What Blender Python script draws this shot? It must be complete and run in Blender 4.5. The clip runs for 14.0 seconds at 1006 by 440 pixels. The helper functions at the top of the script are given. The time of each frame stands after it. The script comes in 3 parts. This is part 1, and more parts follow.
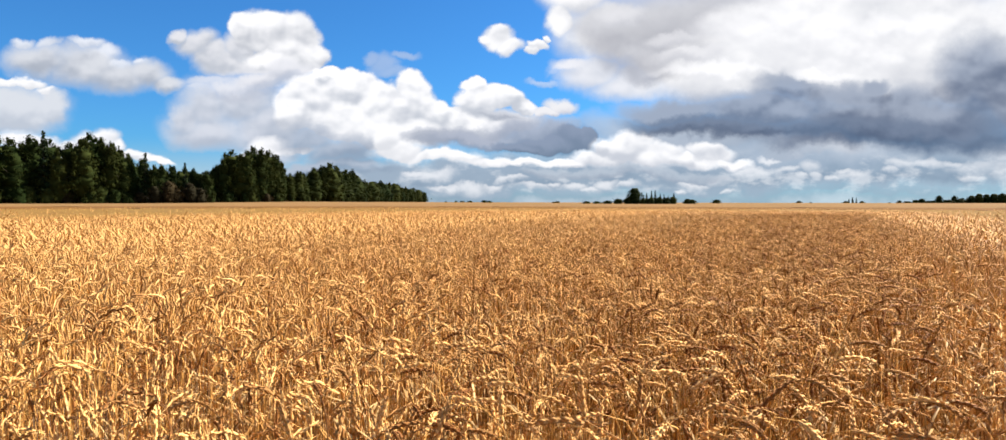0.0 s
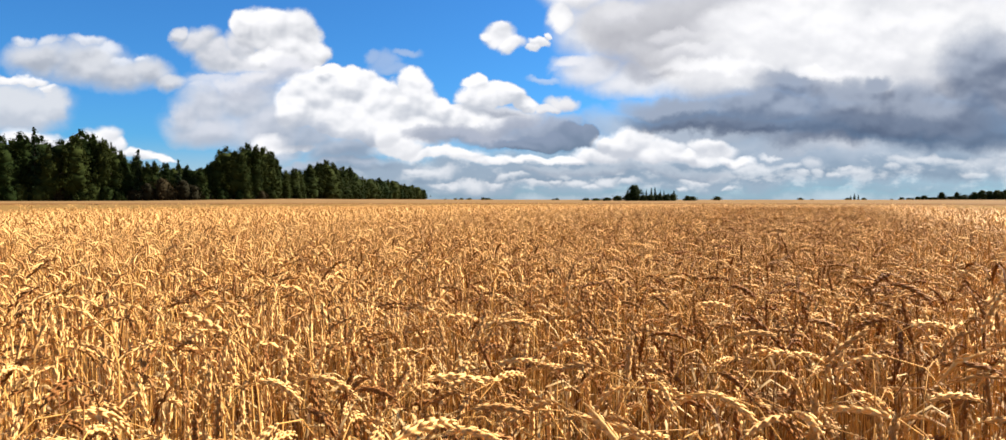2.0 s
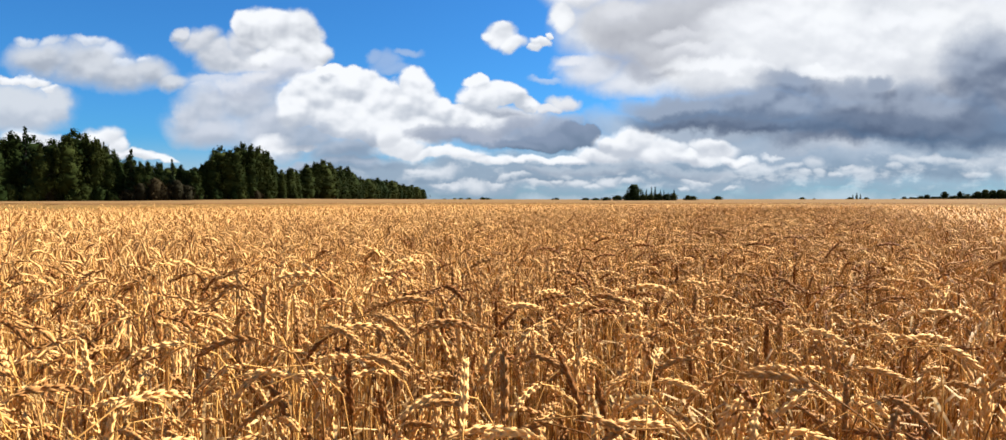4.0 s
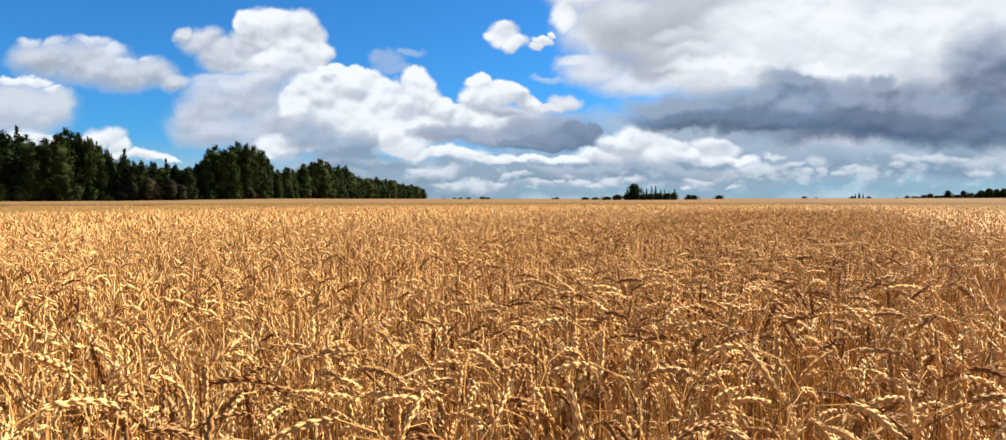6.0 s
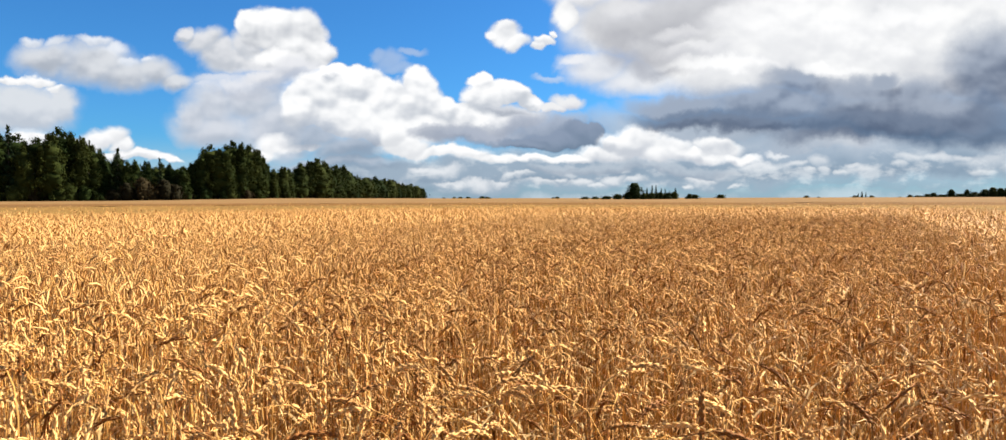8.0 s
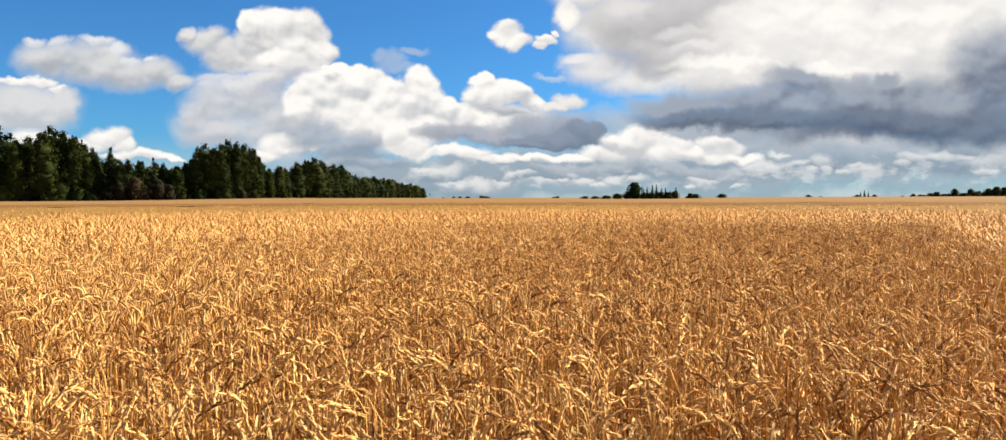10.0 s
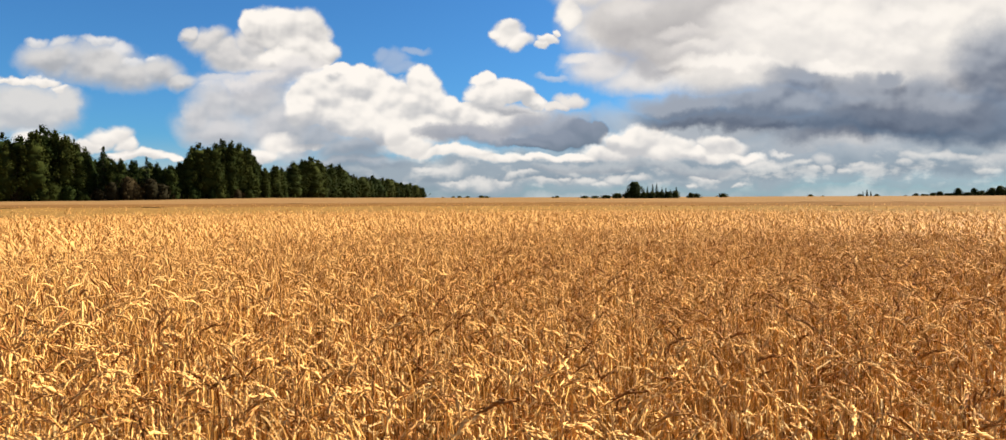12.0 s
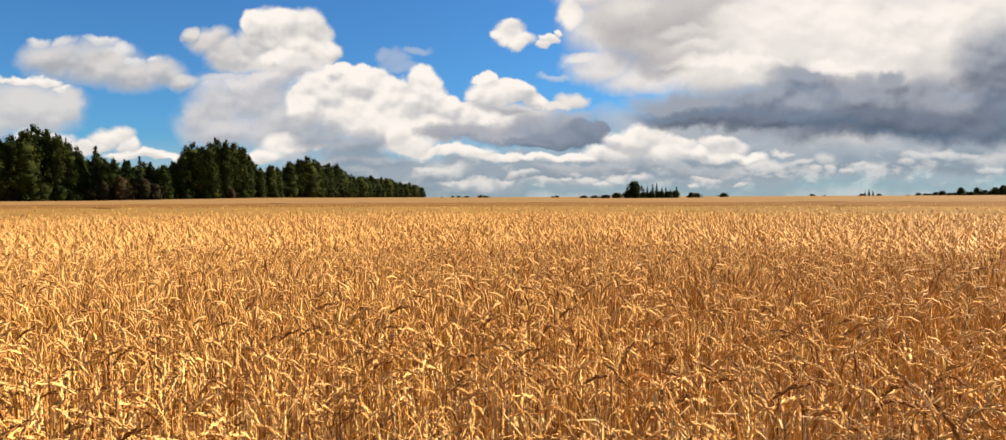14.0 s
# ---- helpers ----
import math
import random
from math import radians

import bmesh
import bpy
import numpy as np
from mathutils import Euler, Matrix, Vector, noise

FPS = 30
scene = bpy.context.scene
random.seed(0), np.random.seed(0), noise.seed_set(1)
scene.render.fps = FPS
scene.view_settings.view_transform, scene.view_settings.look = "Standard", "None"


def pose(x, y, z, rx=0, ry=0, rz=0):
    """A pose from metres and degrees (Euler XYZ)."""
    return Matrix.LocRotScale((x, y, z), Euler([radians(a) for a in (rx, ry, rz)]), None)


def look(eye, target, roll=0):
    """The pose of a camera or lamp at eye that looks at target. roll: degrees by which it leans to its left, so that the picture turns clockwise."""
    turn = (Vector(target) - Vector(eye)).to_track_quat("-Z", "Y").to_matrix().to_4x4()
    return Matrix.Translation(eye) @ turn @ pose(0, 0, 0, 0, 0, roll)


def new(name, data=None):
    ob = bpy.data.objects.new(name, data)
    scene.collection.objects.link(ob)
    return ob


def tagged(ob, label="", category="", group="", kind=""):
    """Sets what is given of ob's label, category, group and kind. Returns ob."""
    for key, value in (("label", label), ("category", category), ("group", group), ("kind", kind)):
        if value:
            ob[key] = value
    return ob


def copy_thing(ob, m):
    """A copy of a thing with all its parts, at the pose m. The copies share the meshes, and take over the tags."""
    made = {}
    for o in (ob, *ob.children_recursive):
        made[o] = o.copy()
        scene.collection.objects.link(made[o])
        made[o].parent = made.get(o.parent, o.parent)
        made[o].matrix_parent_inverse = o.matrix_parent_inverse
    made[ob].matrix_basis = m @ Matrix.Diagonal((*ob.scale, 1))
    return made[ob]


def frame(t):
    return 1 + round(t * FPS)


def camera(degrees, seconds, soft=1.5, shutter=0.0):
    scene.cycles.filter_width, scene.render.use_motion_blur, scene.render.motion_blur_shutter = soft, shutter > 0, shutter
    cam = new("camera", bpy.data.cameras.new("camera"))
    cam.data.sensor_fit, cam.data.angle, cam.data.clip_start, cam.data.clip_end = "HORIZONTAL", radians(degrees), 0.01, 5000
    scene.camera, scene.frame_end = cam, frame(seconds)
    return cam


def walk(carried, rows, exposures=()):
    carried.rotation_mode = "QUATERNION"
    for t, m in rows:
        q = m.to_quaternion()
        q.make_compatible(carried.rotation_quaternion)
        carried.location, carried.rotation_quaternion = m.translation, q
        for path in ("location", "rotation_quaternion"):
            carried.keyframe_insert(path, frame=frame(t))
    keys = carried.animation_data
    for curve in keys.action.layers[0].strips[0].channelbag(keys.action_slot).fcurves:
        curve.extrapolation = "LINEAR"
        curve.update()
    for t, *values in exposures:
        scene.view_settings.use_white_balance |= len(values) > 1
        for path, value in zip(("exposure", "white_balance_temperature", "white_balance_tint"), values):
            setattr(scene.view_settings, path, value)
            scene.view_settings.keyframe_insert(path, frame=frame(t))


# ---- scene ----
LENS = 72.0
F = 784 / math.tan(radians(LENS / 2))      # units of the sketch sheet per unit of distance
MID = Vector((7.10, 14.35, 1.305))            # the eye half way along the walk
EYE_LEVEL = 311.0                           # eye level on the sketch sheet, half way

cam = camera(LENS, 14.0, soft=1.45)


def station(t, z, eye_row, yaw, roll):
    """A row of the walk: an even flight low over the ears, ahead and to the right."""
    pitch = -math.degrees(math.atan((343 - eye_row) / F))
    return t, pose(1.045 * t - 0.0043 * t * t, 2.05 * t, z, 90 + pitch, roll, yaw)


walk(cam, [
    station(0.0, 1.380, 317.0, -0.50, -0.12),
    station(0.5, 1.325, 315.5, -0.46, -0.10),
    station(1.0, 1.270, 314.0, -0.42, -0.08),
    station(1.5, 1.220, 313.2, -0.40, -0.06),
    station(3.0, 1.150, 312.8, -0.32, -0.02),
    station(5.5, 1.215, 312.0, -0.12, 0.05),
    station(6.5, 1.280, 311.4, -0.04, 0.08),
    station(7.5, 1.325, 310.9, 0.04, 0.11),
    station(9.0, 1.365, 310.3, 0.16, 0.14),
    station(10.5, 1.405, 309.8, 0.27, 0.17),
    station(12.0, 1.415, 309.4, 0.38, 0.20),
    station(14.0, 1.420, 309.0, 0.50, 0.22),
], exposures=[(0.0, 1.60, 6450, 11), (2.5, 1.56, 6450, 11), (5.5, 1.47, 6080, 8), (7.5, 1.58, 6400, 9), (10.5, 1.51, 7000, 10), (14.0, 1.44, 7250, 12)])

# ---- light ----
SUN_AZ, SUN_EL = radians(60), radians(39)   # azimuth from straight ahead (y) to the right
to_sun = Vector((math.sin(SUN_AZ) * math.cos(SUN_EL), math.cos(SUN_AZ) * math.cos(SUN_EL), math.sin(SUN_EL)))
sun = new("sun", bpy.data.lights.new("sun", "SUN"))
sun.data.energy, sun.data.angle, sun.data.color = 5.0, radians(0.6), (1.0, 0.93, 0.82)
sun.matrix_world = look(to_sun * 50, (0, 0, 0))

world = bpy.data.worlds.new("sky")
scene.world = world
world.use_nodes = True
wt = world.node_tree
wt.nodes.clear()


class Net:
    """Short ways to write a node tree."""

    def __init__(self, tree):
        self.tree = tree

    def put(self, kind, **settings):
        n = self.tree.nodes.new(kind)
        for k, v in settings.items():
            setattr(n, k, v)
        return n

    def wire(self, value, socket):
        if hasattr(value, "links"):
            self.tree.links.new(value, socket)
        elif value is not None:
            socket.default_value = value

    def math(self, op, a, b=0.0, c=0.0, clamp=False):
        n = self.put("ShaderNodeMath", operation=op, use_clamp=clamp)
        for i, v in enumerate((a, b, c)):
            self.wire(v, n.inputs[i])
        return n.outputs[0]

    def vec(self, op, a, b=None, c=None):
        n = self.put("ShaderNodeVectorMath", operation=op)
        for i, v in enumerate((a, b, c)):
            self.wire(v, n.inputs[i])
        return n.outputs["Value"] if op == "DOT_PRODUCT" else n.outputs["Vector"]

    def noise(self, vector, scale, detail=4.0, rough=0.55, colour=False):
        n = self.put("ShaderNodeTexNoise")
        self.wire(vector, n.inputs["Vector"])
        n.inputs["Scale"].default_value, n.inputs["Detail"].default_value = scale, detail
        n.inputs["Roughness"].default_value = rough
        return n.outputs["Color" if colour else "Fac"]

    def ramp(self, value, lo, hi, a=0.0, b=1.0, smooth=True):
        n = self.put("ShaderNodeMapRange", interpolation_type="SMOOTHSTEP" if smooth else "LINEAR")
        for i, v in enumerate((value, lo, hi, a, b)):
            self.wire(v, n.inputs[i])
        return n.outputs[0]

    def mix(self, fac, a, b, blend="MIX"):
        n = self.put("ShaderNodeMix", data_type="RGBA", blend_type=blend)
        self.wire(fac, n.inputs[0])
        self.wire(a, n.inputs[6])
        self.wire(b, n.inputs[7])
        return n.outputs[2]


w = Net(wt)
sky = w.put("ShaderNodeTexSky", sky_type="NISHITA", sun_disc=False, sun_elevation=SUN_EL, sun_rotation=SUN_AZ)
sky.air_density, sky.dust_density, sky.ozone_density = 1.0, 0.3, 2.5
clear = w.put("ShaderNodeBackground")
SKY_TINT = (0.33, 0.90, 1.47, 1.0)
w.wire(w.mix(1.0, sky.outputs[0], SKY_TINT, "MULTIPLY"), clear.inputs[0])
clear.inputs[1].default_value = 0.0322

# direction on a flat sheet ahead: u to the right, v up
way = w.put("ShaderNodeTexCoord").outputs["Generated"]
apart = w.put("ShaderNodeSeparateXYZ")
w.wire(way, apart.inputs[0])
ahead = w.math("MAXIMUM", apart.outputs[1], 0.05)
u = w.math("DIVIDE", apart.outputs[0], ahead)
v = w.math("DIVIDE", apart.outputs[2], ahead)
flat = w.put("ShaderNodeCombineXYZ")
w.wire(u, flat.inputs[0])
w.wire(v, flat.inputs[1])
flat = flat.outputs[0]


def centred(vector, amount):
    return w.vec("MULTIPLY", w.vec("SUBTRACT", vector, (0.5, 0.5, 0.5)), (amount, amount, 0))


# billows: the sheet is pushed about at three scales
warp_a = centred(w.noise(flat, 7.0, 2.0, 0.5, True), 0.045)
warp_b = centred(w.noise(flat, 26.0, 4.0, 0.55, True), 0.028)
warped = w.vec("ADD", w.vec("ADD", flat, warp_a), warp_b)
soft_sheet = w.vec("ADD", flat, centred(w.noise(flat, 9.0, 5.0, 0.6, True), 0.075))

# fine billows, seen by their slope towards the light
stretch = w.vec("MULTIPLY", flat, (1.0, 1.35, 1.0))
here = w.noise(stretch, 13.0, 3.0, 0.45)
there = w.noise(w.vec("ADD", stretch, (-0.004, 0.014, 0.0)), 13.0, 3.0, 0.45)
relief = w.math("MULTIPLY", w.math("SUBTRACT", here, there), 1.6)

P7 = math.atan((343 - EYE_LEVEL) / F)


def on_sheet(sx, sy):
    a, b = (sx - 784) / F, (343 - sy) / F
    y, z = math.cos(P7) + b * math.sin(P7), -math.sin(P7) + b * math.cos(P7)
    return a / y, z / y


def blobs(sheet, ellipses):
    """How far out of the nearest of some ellipses: 0 in a middle, 1 on an edge."""
    best = None
    for sx, sy, rx, ry in ellipses:
        cu, cv = on_sheet(sx, sy)
        a, b = F / rx, F / ry
        d = w.vec("MULTIPLY_ADD", sheet, (a, b, 0), (-cu * a, -cv * b, 0))
        r = w.vec("DOT_PRODUCT", d, d)
        best = r if best is None else w.math("SMOOTH_MIN", best, r, 0.25)
    return best


cloud_colour, cloud_cover = (0.62, 0.68, 0.76, 1), w.math("MULTIPLY", w.ramp(v, 0.10, 0.0), 0.8)
WHITE, PALE, GREY, DIM = (1.08, 1.08, 1.09, 1), (0.78, 0.80, 0.84, 1), (0.55, 0.59, 0.66, 1), (0.40, 0.45, 0.54, 1)


def cloud(ellipses, lit, shade, soft=0.3, sheet=None, cover=1.0, rough=1.0, bias=0.0):
    """Lays one bank of cloud over those behind it: bright where its lumps face up to the light, shaded below."""
    global cloud_colour, cloud_cover
    sheet = sheet or warped
    r, soft = blobs(sheet, ellipses), min(0.95, soft * 1.5)
    alpha = w.ramp(r, 1.0 + soft, 1.0 - soft)
    if cover < 1:
        alpha = w.math("MULTIPLY", alpha, cover)
    size = sum(e[3] for e in ellipses) / len(ellipses) / F
    r_up = blobs(w.vec("ADD", sheet, (-0.15 * size, 0.5 * size, 0)), ellipses)
    form = w.math("ADD", w.math("SUBTRACT", r_up, r), w.math("MULTIPLY", relief, 3.0 * rough))
    form = w.ramp(form, -0.75 - bias, 0.85 - bias)
    cloud_colour = w.mix(alpha, cloud_colour, w.mix(form, shade, lit))
    cloud_cover = w.math("MAXIMUM", cloud_cover, alpha)


# thin veil and the low banks over the horizon
cloud([(1280, 245, 520, 58), (1000, 265, 420, 42), (700, 274, 260, 36), (1600, 240, 300, 60)], (0.36, 0.45, 0.56, 1), (0.24, 0.32, 0.43, 1), 0.5, soft_sheet, 0.96, 0.8)
cloud([(1330, 288, 420, 14), (900, 294, 300, 10)], (0.40, 0.50, 0.61, 1), (0.33, 0.43, 0.54, 1), 0.7, soft_sheet, 0.85, 0.5)
cloud([(1120, 204, 220, 36), (1280, 225, 160, 30), (1030, 202, 60, 16), (1420, 180, 260, 60)], (0.52, 0.59, 0.69, 1), (0.40, 0.48, 0.59, 1), 0.6, soft_sheet, 1.0, 0.5)
cloud([(606, 96, 22, 20), (640, 78, 20, 8), (590, 85, 15, 12), (615, 110, 26, 10)], PALE, GREY, 0.9, soft_sheet, 0.45)
cloud([(690, 266, 34, 9), (660, 262, 20, 6), (745, 286, 22, 8), (772, 282, 16, 6), (712, 288, 26, 6), (840, 285, 26, 6), (868, 280, 12, 5), (800, 272, 26, 6), (960, 282, 22, 8),
       (990, 286, 16, 6), (900, 283, 22, 7), (930, 288, 20, 5), (1132, 268, 20, 8), (1142, 288, 10, 5), (1064, 290, 9, 4), (1090, 274, 26, 6), (1185, 255, 34, 8), (1212, 239, 14, 5)],
      (0.97, 0.97, 0.99, 1), (0.54, 0.60, 0.68, 1), 0.95, soft_sheet, 0.8)
cloud([(1276, 246, 18, 10), (1284, 262, 12, 7), (1258, 262, 10, 6), (1240, 249, 16, 5), (1345, 263, 22, 7), (1334, 257, 9, 5), (1312, 266, 12, 5), (1412, 252, 20, 9), (1400, 262, 12, 6),
       (1460, 252, 28, 7), (1500, 250, 20, 6), (1540, 256, 54, 11), (1530, 272, 24, 7), (1590, 262, 40, 13), (1680, 256, 40, 12)],
      (0.92, 0.92, 0.94, 1), (0.58, 0.64, 0.72, 1), 0.95, None, 0.7)
# broken white shreds low over the horizon
low = w.noise(w.vec("MULTIPLY", flat, (1.0, 1.7, 1.0)), 24.0, 4.0, 0.55)
shreds = w.math("MULTIPLY", w.ramp(low, 0.48, 0.68), w.math("MULTIPLY", w.ramp(v, 0.004, 0.022), w.ramp(v, 0.088, 0.050)))
shreds = w.math("MULTIPLY", shreds, w.ramp(u, -0.30, -0.10, 0.0, 0.55))
cloud_colour = w.mix(shreds, cloud_colour, (0.90, 0.92, 0.95, 1))
cloud_cover = w.math("MAXIMUM", cloud_cover, shreds)
# scattered clouds over the wood
cloud([(70, 92, 52, 24), (140, 98, 60, 30), (190, 112, 60, 26), (240, 106, 44, 22), (276, 120, 28, 14)], (0.78, 0.80, 0.84, 1), (0.45, 0.49, 0.56, 1), 0.6, None, 0.97)
cloud([(52, 66, 15, 9), (86, 68, 18, 9), (140, 67, 28, 8), (166, 78, 24, 11), (190, 92, 18, 8), (226, 88, 14, 6)], WHITE, PALE, 0.7, None, 0.85)
cloud([(30, 165, 88, 42), (95, 160, 28, 32), (-60, 170, 90, 50), (-150, 120, 60, 60)], (0.76, 0.80, 0.86, 1), (0.56, 0.62, 0.71, 1), 0.4)
cloud([(15, 122, 55, 6), (65, 123, 26, 7), (88, 131, 16, 7), (-60, 120, 60, 8)], WHITE, PALE, 0.5)
cloud([(165, 212, 40, 18), (205, 246, 62, 9), (255, 248, 26, 6), (110, 226, 60, 16), (60, 215, 50, 15), (190, 228, 20, 14)], WHITE, PALE, 0.4)
# the tall heap in the middle
cloud([(330, 160, 50, 40), (390, 150, 70, 40), (340, 200, 66, 34), (430, 195, 70, 50), (300, 178, 24, 30), (430, 116, 80, 14)], (0.72, 0.76, 0.84, 1), (0.49, 0.55, 0.65, 1), 0.8, soft_sheet)
cloud([(700, 208, 150, 20), (790, 190, 90, 26), (620, 205, 60, 20)], (0.80, 0.82, 0.87, 1), (0.50, 0.54, 0.62, 1), 0.5, soft_sheet)
cloud([(340, 120, 40, 9), (405, 125, 34, 7), (320, 128, 20, 8)], (0.92, 0.92, 0.95, 1), PALE, 0.8, None, 0.8)
cloud([(320, 62, 32, 19), (290, 52, 13, 10), (345, 82, 30, 20), (362, 95, 40, 18), (410, 102, 76, 17), (388, 76, 30, 22)], (0.84, 0.85, 0.89, 1), (0.55, 0.59, 0.66, 1), 0.5)
cloud([(430, 45, 54, 37), (470, 62, 40, 45), (492, 88, 28, 27), (398, 44, 28, 30), (450, 92, 60, 18)], WHITE, (0.52, 0.55, 0.61, 1), 0.2, None, 1.0, 1.0, 0.1)
cloud([(470, 116, 56, 24), (410, 122, 64, 20), (370, 126, 50, 18)], (0.88, 0.89, 0.94, 1), (0.58, 0.62, 0.71, 1), 0.6, soft_sheet, 0.95)
cloud([(430, 224, 38, 16), (470, 232, 40, 9), (400, 238, 40, 12)], WHITE, PALE, 0.45)
cloud([(500, 140, 46, 28), (468, 165, 36, 36), (545, 130, 50, 20), (590, 150, 38, 26), (540, 175, 72, 40), (600, 188, 42, 38), (650, 138, 32, 27), (652, 165, 42, 34),
       (690, 176, 32, 18), (738, 184, 60, 22), (690, 194, 70, 15), (745, 131, 22, 15), (790, 149, 40, 21), (758, 152, 40, 22), (828, 165, 24, 14), (520, 116, 26, 12)],
      WHITE, (0.60, 0.64, 0.71, 1), 0.2, None, 1.0, 1.2, 0.15)
cloud([(885, 162, 24, 13), (862, 170, 20, 8)], (0.93, 0.93, 0.95, 1), (0.66, 0.68, 0.76, 1), 0.45)
cloud([(690, 206, 60, 6), (730, 213, 80, 7), (790, 180, 40, 6)], (0.66, 0.69, 0.76, 1), (0.44, 0.48, 0.56, 1), 0.9, soft_sheet, 0.9)
cloud([(545, 228, 70, 22), (485, 212, 46, 18), (560, 250, 70, 12), (510, 250, 100, 13)], (0.50, 0.56, 0.66, 1), (0.29, 0.36, 0.47, 1), 0.65, soft_sheet, 0.95, 0.7)
cloud([(635, 226, 46, 17), (615, 210, 24, 18), (700, 237, 60, 11), (762, 244, 50, 8), (835, 245, 60, 7)], WHITE, PALE, 0.35)
cloud([(780, 214, 90, 12), (720, 212, 60, 8)], (0.50, 0.54, 0.63, 1), (0.32, 0.37, 0.47, 1), 0.8, soft_sheet, 0.85, 0.6)
cloud([(850, 206, 80, 20), (780, 217, 90, 12), (880, 200, 40, 20)], (0.46, 0.51, 0.62, 1), (0.26, 0.31, 0.41, 1), 0.6, soft_sheet, 0.95, 0.4)
cloud([(905, 206, 34, 18), (876, 216, 62, 13), (926, 206, 16, 20), (830, 222, 60, 8)], (0.29, 0.34, 0.45, 1), (0.17, 0.22, 0.31, 1), 0.25, None, 0.95, 0.4)
# the low white bank beyond it
cloud([(985, 224, 52, 20), (1030, 236, 46, 20), (945, 238, 54, 15), (895, 244, 36, 8), (1115, 230, 40, 16), (1150, 243, 36, 9), (1080, 245, 60, 12), (955, 220, 20, 12)],
      WHITE, (0.62, 0.66, 0.73, 1), 0.3)
cloud([(930, 262, 90, 7), (1060, 262, 90, 7), (860, 258, 40, 7)], (0.54, 0.60, 0.68, 1), DIM, 0.8, soft_sheet, 0.85, 0.5)
# small puffs in the blue
cloud([(786, 52, 26, 17), (804, 66, 24, 13), (790, 43, 18, 9), (770, 50, 14, 8), (846, 61, 16, 8), (838, 70, 9, 8), (858, 50, 8, 5)], WHITE, PALE, 0.35)
cloud([(855, 118, 26, 6), (880, 100, 20, 8)], WHITE, PALE, 0.9, soft_sheet, 0.5)
# the great cloud on the other side
cloud([(930, 105, 50, 30), (985, 132, 60, 26), (900, 92, 30, 12), (1010, 118, 70, 30)], (0.97, 0.97, 1.0, 1), (0.74, 0.76, 0.82, 1), 0.6, None, 0.96, 0.7)
cloud([(980, 40, 105, 56), (1150, 60, 230, 110), (1400, 60, 260, 150), (905, -30, 66, 46), (1050, -90, 200, 90),
       (1400, -120, 320, 120), (1680, 80, 220, 170), (880, 20, 26, 24)], (1.07, 1.07, 1.07, 1), (0.72, 0.74, 0.79, 1), 0.4, None, 1.0, 0.55, 0.25)
cloud([(1060, 20, 130, 46), (960, 34, 50, 40), (1000, 70, 64, 34), (1040, 96, 50, 26), (1130, -50, 140, 40)], (0.66, 0.67, 0.71, 1), (0.42, 0.43, 0.48, 1), 0.95, soft_sheet, 0.9, 0.3)
cloud([(1090, 78, 60, 12), (1060, 52, 40, 10), (1150, 40, 70, 20), (980, 10, 30, 14)], (0.9, 0.9, 0.93, 1), (0.70, 0.71, 0.76, 1), 0.95, soft_sheet, 0.6, 0.2)
cloud([(1385, 10, 60, 26), (1450, 96, 60, 30), (1160, -10, 60, 20), (1220, 118, 60, 10)], (0.78, 0.80, 0.84, 1), (0.62, 0.64, 0.70, 1), 0.95, soft_sheet, 0.55, 0.4)
cloud([(1060, 172, 90, 24), (1200, 170, 130, 36), (1250, 132, 60, 26), (1330, 158, 92, 42), (1372, 128, 34, 18), (1450, 172, 120, 46), (1545, 120, 70, 84), (1500, 200, 150, 30),
       (1300, 200, 130, 24), (1690, 120, 120, 110)], (0.37, 0.43, 0.54, 1), (0.15, 0.195, 0.29, 1), 0.55, soft_sheet, 0.97, 0.9)
cloud([(1110, 190, 120, 13), (1200, 196, 90, 13), (1340, 196, 120, 18), (1450, 200, 120, 18), (1545, 190, 80, 24), (1640, 180, 80, 30)],
      (0.19, 0.245, 0.35, 1), (0.10, 0.14, 0.225, 1), 0.6, soft_sheet, 0.95, 0.6)
cloud([(1300, 56, 110, 40), (1210, 45, 100, 40), (1385, 82, 44, 24), (1130, 105, 80, 14), (1290, 104, 50, 12), (1420, 30, 60, 20)], WHITE, (0.88, 0.89, 0.92, 1), 0.8, soft_sheet, 0.88)

# the rest of the sky, round and behind: broken cloud of the same kind
dome = w.vec("DIVIDE", way, None)
lift = w.math("ADD", w.math("MAXIMUM", apart.outputs[2], 0.0), 0.18)
spread = w.put("ShaderNodeCombineXYZ")
for i in range(3):
    w.wire(lift, spread.inputs[i])
w.wire(spread.outputs[0], dome.node.inputs[1])
rest = w.noise(dome, 1.6, 6.0, 0.55)
rest_cover = w.math("MULTIPLY", w.ramp(rest, 0.46, 0.62), w.ramp(apart.outputs[2], -0.01, 0.06))
out_up = w.ramp(v, 0.36, 0.50)
out_side = w.ramp(w.math("ABSOLUTE", u), 0.95, 1.15)
out_back = w.ramp(apart.outputs[1], 0.30, 0.15)
outside = w.math("MAXIMUM", w.math("MAXIMUM", out_up, out_side), out_back)
cloud_colour = w.mix(outside, cloud_colour, w.mix(w.ramp(rest, 0.5, 0.8), (0.85, 0.86, 0.9, 1), (0.5, 0.54, 0.6, 1)))
cloud_cover = w.math("ADD", w.math("MULTIPLY", cloud_cover, w.math("SUBTRACT", 1.0, outside)), w.math("MULTIPLY", rest_cover, outside), clamp=True)
clouds = w.put("ShaderNodeBackground")
w.wire(cloud_colour, clouds.inputs[0])
clouds.inputs[1].default_value = 0.318
